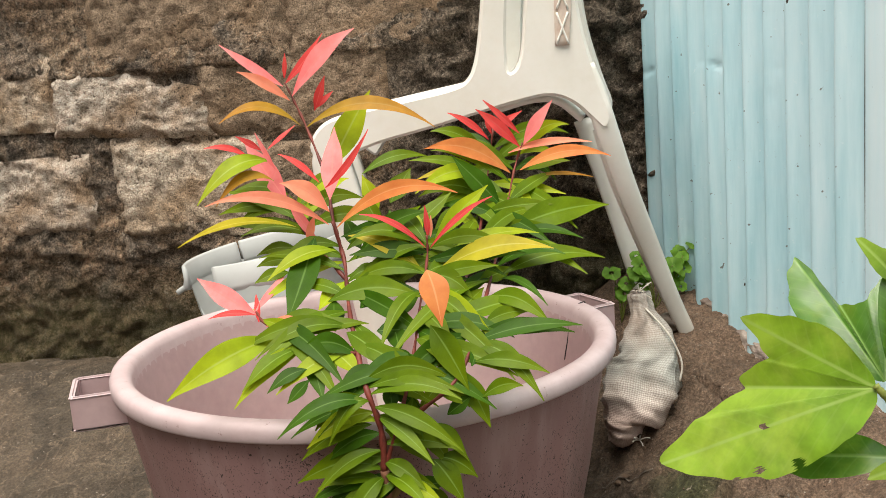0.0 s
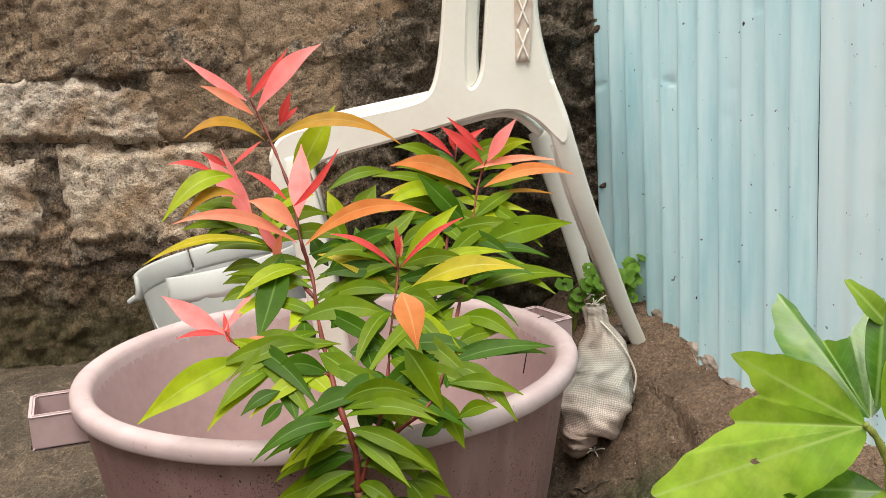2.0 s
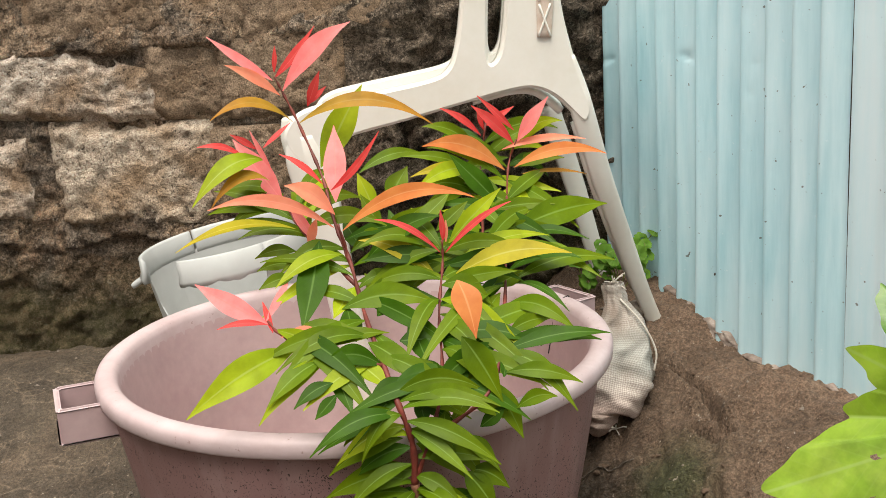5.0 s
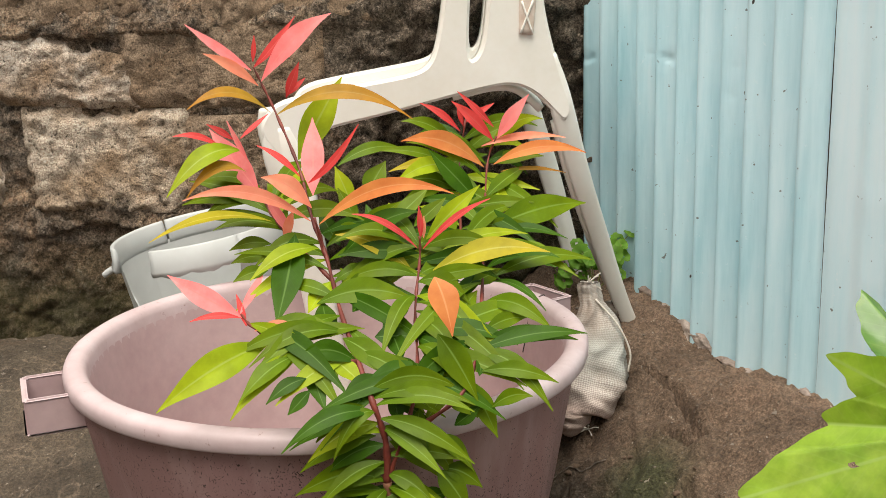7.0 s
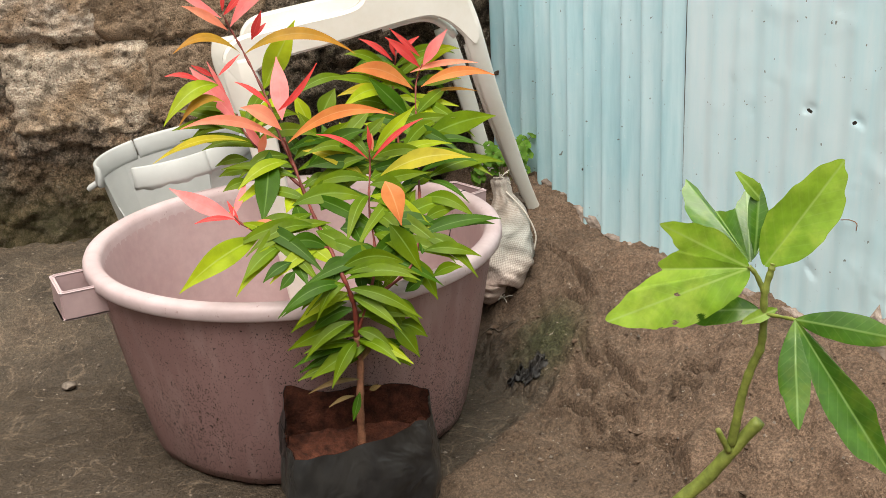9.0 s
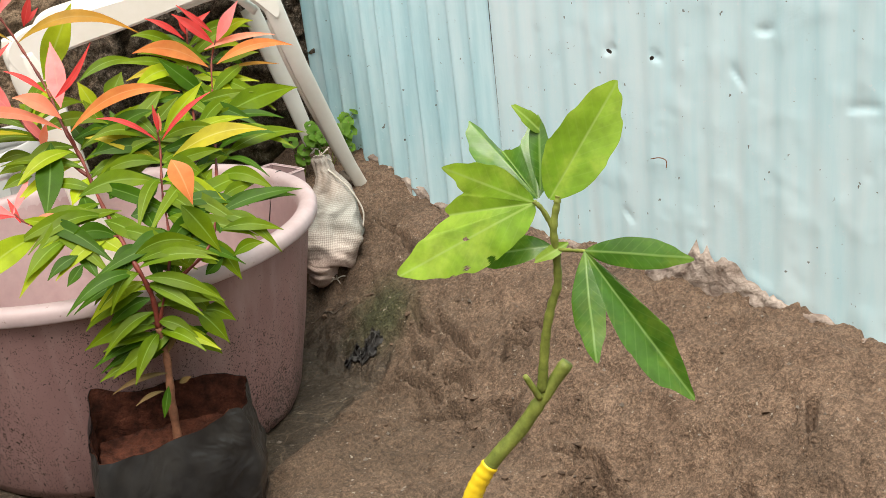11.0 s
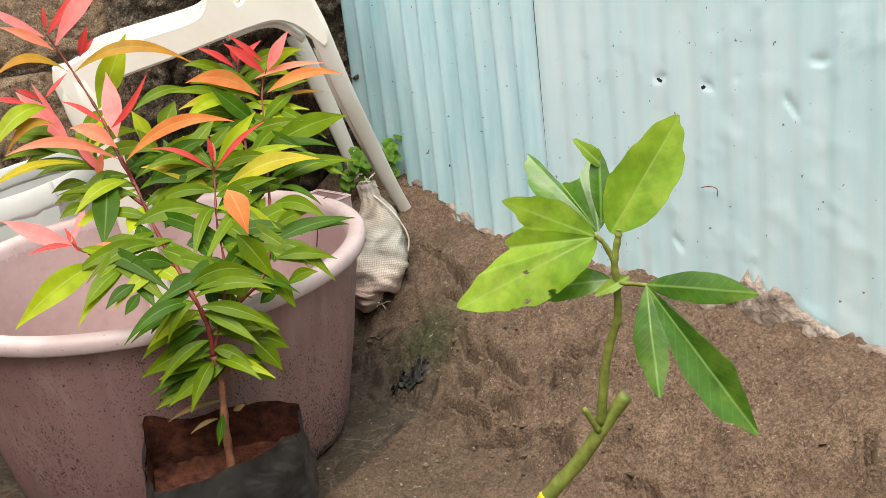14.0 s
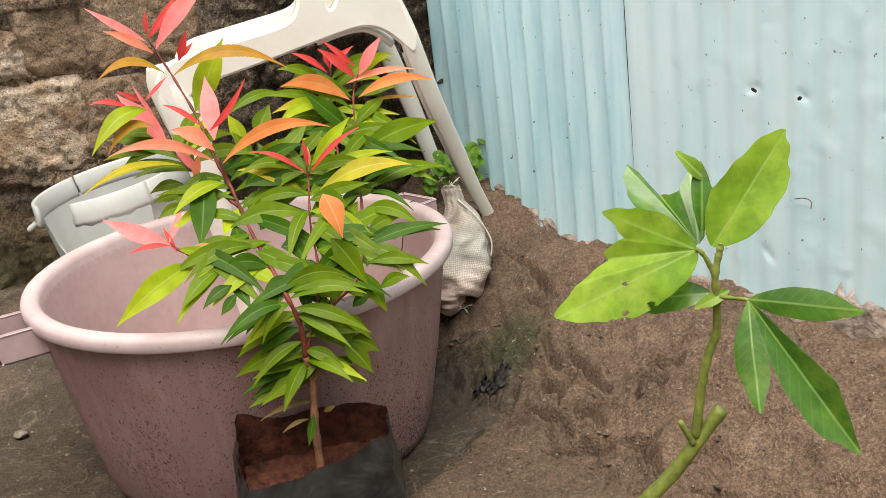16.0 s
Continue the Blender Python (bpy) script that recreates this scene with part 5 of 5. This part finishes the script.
leaf((-0.001, 0.535, 0.270), (0.035, 0.535, 0.240), 0.0160, "green", 0.004, 0.0)
leaf((-0.021, 0.536, 0.289), (-0.112, 0.535, 0.247), 0.0149, "dark", 0.004, 0.0)
leaf((-0.007, 0.535, 0.273), (0.027, 0.536, 0.276), 0.0165, "dark", 0.000, 0.0)
leaf((-0.021, 0.535, 0.276), (-0.060, 0.535, 0.263), 0.0179, "dark", 0.000, 0.0)
leaf((-0.034, 0.529, 0.232), (-0.102, 0.518, 0.224), 0.0066, "dry", 0.006, 0.0)
leaf((-0.043, 0.521, 0.213), (-0.077, 0.505, 0.209), 0.0050, "dry", 0.004, 0.0)
leaf((-0.036, 0.517, 0.220), (-0.048, 0.501, 0.187), 0.0097, "dark", 0.000, 0.0)
leaf((-0.023, 0.526, 0.217), (-0.008, 0.518, 0.226), 0.0066, "dry", 0.000, 0.0)

leaf((0.020, 0.560, 0.431), (0.056, 0.535, 0.370), 0.0270, "green", 0.006, 0.0)


def fill_crown(ctrl, count, seed, start=0.3):
    """Paired leaves along a stem, arching out to the sides, that close the crown."""
    rnd = random.Random(seed)
    pts = smooth_path(ctrl, 8)
    for k in range(count):
        q = Vector([float(c) for c in pts[int((start + (0.92 - start) * min(1, max(0, k / count + rnd.uniform(-0.04, 0.04)))) * (len(pts) - 1))]])
        side = rnd.choice((-1, 1))
        a = rnd.uniform(-0.45, 1.3)
        length = rnd.uniform(0.075, 0.118) * (0.85 if q.z < 0.38 else 1)
        low = 1 - ss((q.z - 0.36) / 0.2)
        d = Vector((side * math.cos(a), math.sin(a) * 0.8, rnd.uniform(-0.8, 0.1) * low + rnd.uniform(-0.35, 0.7) * (1 - low))).normalized()
        tip = q + d * length
        if q.z < 0.36 or tip.z < 0.36:
            d.y = -0.15 - 0.25 * rnd.random()
            tip = q + d * length
        tip.y = min(tip.y, 0.535 + 0.42 * ss((tip.z - 0.365) / 0.19))
        back = Vector((0, rnd.uniform(0.0, 0.03) if q.z > 0.46 else 0.0, 0))
        # low leaves are dark more often: crown shade put into the colour
        leaf(q + back, tip + back, rnd.uniform(0.0155, 0.021) * (0.85 if q.z < 0.38 else 1), rnd.choice(("green", "green", "green", "dark", "dark") if q.z < 0.40 else ("green", "green", "green", "green", "dark", "lime")), rnd.uniform(0.004, 0.018))


def leaf_skirt(ctrl, count, seed):
    """Drooping leaves in pairs round the lowest leafy part of the trunk."""
    rnd = random.Random(seed)
    pts = smooth_path(ctrl, 8)
    for k in range(count):
        q = Vector([float(c) for c in pts[int(k / count * (len(pts) - 1))]])
        a = radians((rnd.uniform(150, 250) if k % 2 else rnd.uniform(290, 385)))
        d = Vector((math.cos(a), 0.55 * math.sin(a), rnd.uniform(-0.52, 0.0)))
        d.y = min(d.y, 0.02)
        leaf(q, q + d.normalized() * rnd.uniform(0.055, 0.088), rnd.uniform(0.014, 0.019), rnd.choice(("green", "green", "lime", "dark")), rnd.uniform(0.006, 0.016))


fill_crown([(-0.034, 0.535, 0.289), (-0.034, 0.536, 0.334), (-0.048, 0.544, 0.381), (-0.076, 0.643, 0.428), (-0.095, 0.735, 0.467), (-0.107, 0.745, 0.511)], 29, 0)
fill_crown([(-0.095, 0.735, 0.467), (-0.114, 0.785, 0.507), (-0.128, 0.835, 0.549), (-0.154, 0.875, 0.607), (-0.171, 0.890, 0.643), (-0.182, 0.895, 0.667)], 0, 1)
fill_crown([(-0.088, 0.706, 0.448), (-0.142, 0.775, 0.488), (-0.164, 0.805, 0.510), (-0.173, 0.815, 0.535)], 13, 2)
fill_crown([(-0.034, 0.535, 0.289), (-0.003, 0.543, 0.381), (0.000, 0.646, 0.429), (0.007, 0.685, 0.473), (0.008, 0.690, 0.498)], 27, 3)
fill_crown([(-0.000, 0.536, 0.346), (0.045, 0.543, 0.381), (0.065, 0.619, 0.420), (0.083, 0.778, 0.470), (0.099, 0.915, 0.533), (0.112, 0.925, 0.569)], 25, 4)
fill_crown([(0.032, 0.597, 0.411), (0.056, 0.782, 0.471), (0.064, 0.925, 0.526), (0.075, 0.945, 0.589)], 17, 5)
fill_crown([(-0.060, 0.574, 0.401), (-0.118, 0.595, 0.410), (-0.163, 0.626, 0.422), (-0.180, 0.650, 0.431)], 6, 6)
leaf_skirt([(-0.034, 0.535, 0.279), (-0.034, 0.535, 0.291), (-0.034, 0.536, 0.334), (-0.040, 0.536, 0.357)], 14, 40)


# ---- grafted vine cutting with lobed leaves ----
vine = new("vine_cutting")
tagged(vine, "grafted green vine cutting with lobed, holed leaves and yellow tape", "plant")


def vine_stem(name, ctrl, r0, r1, mat, label=""):
    pts = smooth_path(ctrl, 8)
    k = len(pts) - 1
    bm = bmesh.new()
    tube(bm, pts, [r0 + (r1 - r0) * i / k + 0.0003 * math.sin(i * 1.3) + 0.0006 * (1 if i % 9 == 4 else 0) for i in range(k + 1)], 12)
    return part(name, bm, mat, vine, label)


def vine_leaf(lobes, colour, holes=(), wavy=0.10):
    """One palmate blade whose lobes run together at the stalk, each (stalk end, tip, width, bluntness, where it is widest), side by side; holes: lobe, place along, place across, radius."""
    b = Vector(lobes[0][0])
    arms = [Vector(lobe[1]) - b for lobe in lobes]
    face = Vector((0, -0.8, 0.6))
    nrm = face - arms[0].normalized() * face.dot(arms[0].normalized()) if len(arms) == 1 else arms[0].cross(arms[-1])
    if nrm.y > 0:
        nrm = -nrm
    nrm.normalize()
    keys, at_ang = [], 0.0
    for k, a in enumerate(arms):
        if k:
            at_ang += arms[k - 1].angle(a)
        edge = []
        for v in [(i + 0.5) / 60 for i in range(60)] + [0.999]:
            half = 0.5 * lobes[k][2] * math.sin(math.pi * v ** lobes[k][4]) ** lobes[k][3]
            edge.append((math.atan2(half, v * a.length), math.hypot(half, v * a.length)))
        edge.sort()
        keys.append((at_ang, a.normalized(), a.length, [q[0] for q in edge], [q[1] for q in edge]))
    turn = 1 if len(arms) == 1 or (Matrix.Rotation(0.1, 3, nrm) @ keys[0][1]).angle(keys[-1][1]) < keys[0][1].angle(keys[-1][1]) else -1
    lo, hi = -1.35, keys[-1][0] + 1.35
    ph = leaf_rnd.uniform(0, 6)

    def direction(th):
        if th <= 0:
            return Matrix.Rotation(th * turn, 3, nrm) @ keys[0][1]
        for (a0, d0, *_), (a1, d1, *_) in zip(keys, keys[1:]):
            if th <= a1:
                return d0.lerp(d1, (th - a0) / (a1 - a0)).normalized()
        return Matrix.Rotation((th - keys[-1][0]) * turn, 3, nrm) @ keys[-1][1]

    def reach(th):
        r = max(float(np.interp(abs(th - a), xs, ys, right=0.002)) for a, _, _, xs, ys in keys)
        return r * (1 + 0.016 * math.sin(th * 29 + ph) + 0.012 * math.sin(th * 47) + 0.07 * math.sin(th * 9 + ph) * math.sin(th * 5 + 2 * ph))
    n_t, n_r = 200, 34
    bm = bmesh.new()
    lay = bm.loops.layers.uv.new("uv")
    rows, uvs = [], []
    for i in range(n_t + 1):
        th = lo + (hi - lo) * i / n_t
        r, d = reach(th), direction(th)
        a, _, ln, *_ = min(keys, key=lambda q: abs(th - q[0]))
        row, uv = [], []
        for j in range(n_r + 1):
            f = 0.01 + 0.99 * j / n_r
            rad = r * f
            off = (th - a) * rad
            z = 0.4 * wavy * rad * math.sin(5.1 * th + ph + 9 * rad) * f * f + 0.22 * abs(off) - 0.10 * rad * rad / ln + 0.0009 * noise.noise(Vector((off * 60, rad * 60, ph)))
            z += 0.0022 * noise.noise(Vector((off * 28, rad * 28, ph + 5))) * min(1, rad / 0.03)
            row.append(bm.verts.new(b + d * rad + nrm * (0.7 * z)))
            uv.append((0.5 + off / 0.035, min(1, rad / ln)))
        rows.append(row)
        uvs.append(uv)
    eaten = [(b + arms[k] * along + arms[k].cross(nrm).normalized() * across, r) for k, along, across, r in holes]
    for i in range(n_t):
        for j in range(n_r):
            c = (rows[i][j].co + rows[i + 1][j + 1].co) / 2
            if any((c - q).length < r for q, r in eaten):
                continue
            f = bm.faces.new((rows[i][j], rows[i + 1][j], rows[i + 1][j + 1], rows[i][j + 1]))
            for lp, q in zip(f.loops, (uvs[i][j], uvs[i + 1][j], uvs[i + 1][j + 1], uvs[i][j + 1])):
                lp[lay].uv = q
    return part("lobed_leaf", bm, LEAF[colour], vine)


ROOTSTOCK = [(0.206, 0.214, -0.020), (0.251, 0.199, 0.168), (0.310, 0.185, 0.248), (0.330, 0.180, 0.276), (0.358, 0.175, 0.312)]
vine_stem("rootstock", ROOTSTOCK, 0.0082, 0.0066, GREEN_STEM, "thick green rootstock cut off above the graft")
vine_stem("shoot", [(0.330, 0.178, 0.286), (0.334, 0.176, 0.317), (0.338, 0.174, 0.347), (0.344, 0.170, 0.376), (0.351, 0.166, 0.400), (0.351, 0.163, 0.431), (0.349, 0.160, 0.458), (0.354, 0.160, 0.480), (0.356, 0.160, 0.489)], 0.0050, 0.0030, GREEN_STEM)
vine_stem("stub", [(0.327, 0.176, 0.279), (0.313, 0.174, 0.308)], 0.0034, 0.0028, GREEN_STEM)
vine_stem("graft_tape", [q for q in smooth_path(ROOTSTOCK, 8) if 0.14 < q[2] < 0.218], 0.0104, 0.0088, YELLOW_TAPE, "yellow grafting tape")
vine_stem("leaf_stalk", [(0.351, 0.162, 0.436), (0.360, 0.145, 0.439), (0.368, 0.125, 0.443)], 0.0020, 0.0016, GREEN_STEM)
vine_stem("leaf_stalk", [(0.349, 0.160, 0.458), (0.340, 0.160, 0.478), (0.333, 0.162, 0.487)], 0.0026, 0.0020, GREEN_STEM)
# the pale, holed leaf that reaches out
vine_leaf([((0.334, 0.163, 0.485), (0.215, 0.212, 0.424), 0.0633, 0.55, 0.92), ((0.334, 0.163, 0.485), (0.264, 0.214, 0.472), 0.0576, 0.6, 0.9), ((0.334, 0.163, 0.485), (0.263, 0.222, 0.517), 0.0403, 0.85, 1.0)], "vine", ((0, 0.52, 0.001, 0.0034), (0, 0.60, -0.024, 0.0032), (0, 0.72, -0.026, 0.0030), (0, 0.42, -0.028, 0.0040)))
# dark leaf behind, ragged and folded
vine_leaf([((0.350, 0.200, 0.476), (0.310, 0.285, 0.551), 0.0441, 0.75, 1.0), ((0.350, 0.200, 0.476), (0.338, 0.265, 0.513), 0.0528, 0.7, 0.9), ((0.350, 0.200, 0.476), (0.367, 0.255, 0.536), 0.0336, 0.75, 1.0)], "vine_dark", wavy=0.22)
vine_leaf([((0.348, 0.185, 0.489), (0.360, 0.205, 0.559), 0.0192, 0.8, 1.1)], "vine_dark", wavy=0.15)
vine_leaf([((0.360, 0.203, 0.539), (0.336, 0.205, 0.568), 0.0163, 0.7, 0.8)], "vine", wavy=0.15)
# upright leaf
vine_leaf([((0.348, 0.162, 0.486), (0.420, 0.150, 0.592), 0.0566, 0.85, 0.8)], "vine", wavy=0.07)
# three-lobed leaf that hangs to the side
vine_leaf([((0.365, 0.125, 0.444), (0.431, 0.050, 0.450), 0.0297, 0.75, 0.95), ((0.365, 0.125, 0.444), (0.425, 0.040, 0.317), 0.0480, 0.85, 1.35), ((0.365, 0.125, 0.444), (0.345, 0.070, 0.369), 0.0336, 0.7, 1.15)], "vine_dark", ((1, 0.30, -0.016, 0.0045),), wavy=0.10)
# under leaf and small stipule
vine_leaf([((0.349, 0.172, 0.437), (0.264, 0.200, 0.433), 0.0317, 0.75, 0.9)], "vine_dark", wavy=0.14)
vine_leaf([((0.361, 0.156, 0.443), (0.329, 0.163, 0.428), 0.0125, 0.8, 0.9)], "vine", wavy=0.1)


# ---- weeds by the chair's foot ----
def build_weed(x, y, count, spread, seed):
    root = new("weed")
    z0 = ground_z(x, y)
    rnd = random.Random(seed)
    for _ in range(count):
        a, r, h = rnd.uniform(0, 6.28), rnd.uniform(0.2, 1) * spread, rnd.uniform(0.03, 0.085)
        tip = Vector((x + r * math.cos(a), y + 0.5 * r * math.sin(a), z0 + h))
        bm = bmesh.new()
        tube(bm, smooth_path([(x, y, z0 - 0.005), (x + 0.4 * r * math.cos(a), y + 0.2 * r * math.sin(a), z0 + 0.65 * h), tip], 4), 0.0009, 5)
        part("stalk", bm, GREEN_STEM, root)
        size = rnd.uniform(0.009, 0.015)
        tilt = Matrix.Rotation(rnd.uniform(0.3, 1.0), 3, "X") @ Matrix.Rotation(rnd.uniform(0, 6), 3, "Z")

        def at(k, j, tip=tip, tilt=tilt, size=size):
            b = 2 * math.pi * k / 24
            rr = size * j / 4 * (1 + 0.16 * abs(math.sin(3.5 * b)) - 0.35 * math.exp(-(((b + 0.3) % 6.28 - 0.3) / 0.25) ** 2))
            return tip + tilt @ Vector((rr * math.cos(b), rr * math.sin(b), 0.15 * rr * math.sin(3 * b)))
        part("leaf", grid_mesh(range(24), range(1, 5), at, closed_u=True), LEAF["weed"], root)
    return tagged(root, "small green weed with round scalloped leaves at the fence foot", "weed", group="weeds by the chair")


build_weed(0.335, 1.335, 13, 0.055, 1)
build_weed(0.305, 1.30, 9, 0.045, 2)
build_weed(0.250, 1.32, 7, 0.05, 4)


# ---- litter, stones ----
def lump(name, x, y, size, seed, mat, flat=0.6, sink=0.3):
    bm = bmesh.new()
    bmesh.ops.create_icosphere(bm, subdivisions=3, radius=size)
    for v in bm.verts:
        v.co *= 1 + 0.35 * nz(v.co.x, v.co.y, v.co.z + seed, 1.1 / size, 3)
        v.co.z *= flat
    ob = part(name, bm, mat)
    ob.location = (x, y, ground_surface(x, y) + size * flat * (1 - sink))
    return ob


def build_scrap(x, y, size, seed):
    """A crumpled scrap of black plastic."""
    def at(u, v):
        px, py = x + (u - 0.5) * size * 1.6, y + (v - 0.5) * size
        h = 0.010 + 0.018 * abs(nz(u * 2.2, v * 2.2, seed, 1, 4)) - 0.012 * (abs(u - 0.5) + abs(v - 0.5))
        px += 0.012 * nz(u * 3, v * 3, seed + 3, 1, 3)
        py += 0.012 * nz(u * 3, v * 3, seed + 7, 1, 3)
        return (px, py, ground_surface(px, py) + max(0.001, h))
    ob = part("plastic_scrap", grid_mesh([k / 22 for k in range(23)], [k / 16 for k in range(17)], at), LITTER)
    return tagged(ob, "crumpled scrap of black plastic lying on damp soil", "litter")


build_scrap(0.265, 0.862, 0.024, 1)
build_scrap(0.240, 0.877, 0.014, 5)
tagged(lump("stone", 0.323, 1.235, 0.026, 3, PEBBLE), "grey stone half sunk in soil beside the sack", "stone")
tagged(lump("stone", -0.530, 1.042, 0.012, 5, PEBBLE), "small pale stone on the wet slab", "stone")

bm = bmesh.new()
tube(bm, [(a, b, ground_surface(a, b) + 0.003) for a, b in smooth_path([(0.195, 1.040), (0.219, 1.023), (0.241, 0.999), (0.265, 0.983)], 5)], 0.0009, 5)
tagged(part("twig", bm, PEBBLE), "thin pale twig lying on the soil", "twig")


def build_grit():
    """Loose grit scattered over slab and soil."""
    rnd = random.Random(21)
    bm = bmesh.new()
    for _ in range(2400):
        x, y = rnd.uniform(-1.05, 0.76), rnd.uniform(0.1, 1.5)
        if x > steel_x(y) - 0.03 or math.hypot(x - TUB[0], y - TUB[1]) < 0.27:
            continue
        s = 0.0011 + 0.0028 * rnd.random() ** 4
        z = ground_surface(x, y)
        vs = [bm.verts.new((x + s * rnd.uniform(0.6, 1.4) * cx, y + s * rnd.uniform(0.6, 1.4) * cy, z + s * rnd.uniform(0.4, 1) * cz)) for cx, cy, cz in
              ((1, 0, 0), (-1, 0, 0), (0, 1, 0), (0, -1, 0), (0, 0, 1.2), (0, 0, -1))]
        for a, b, c in ((0, 2, 4), (2, 1, 4), (1, 3, 4), (3, 0, 4), (2, 0, 5), (1, 2, 5), (3, 1, 5), (0, 3, 5)):
            bm.faces.new((vs[a], vs[b], vs[c]))
    ob = part("grit", bm, PEBBLE, smooth=False)
    return tagged(ob, "loose pale grit scattered over soil and slab", "grit", kind="stuff")


build_grit()


def build_clods():
    """Crumbs of soil and bits of litter lying on the mound and beside the tub."""
    rnd = random.Random(33)
    bm = bmesh.new()
    for _ in range(260):
        if rnd.random() < 0.55:
            (ax, ay), (bx, by) = rnd.choice([pair for line in CRACKS for pair in zip(line, line[1:])])
            t = rnd.random()
            x, y = ax + (bx - ax) * t + rnd.gauss(0, 0.016), ay + (by - ay) * t + rnd.gauss(0, 0.016)
        else:
            x, y = rnd.uniform(0.16, 0.74), rnd.uniform(0.1, 1.1)
        if x > steel_x(y) - 0.02 or math.hypot(x - TUB[0], y - TUB[1]) < 0.29:
            continue
        r = 0.0014 + 0.0042 * rnd.random() ** 4
        made = bmesh.ops.create_icosphere(bm, subdivisions=1, radius=r)["verts"]
        turn = rnd.uniform(0, 6)
        for v in made:
            v.co *= rnd.uniform(0.65, 1.3)
            cx, cy = v.co.x * 1.5, v.co.y
            v.co = Vector((x + cx * math.cos(turn) - cy * math.sin(turn), y + cx * math.sin(turn) + cy * math.cos(turn), ground_surface(x, y) + 0.7 * v.co.z + 0.3 * r))
    ob = part("soil_crumbs", bm, CLOD, smooth=False)
    return tagged(ob, "loose dark crumbs of soil along the cracks", "soil", kind="stuff")


build_clods()
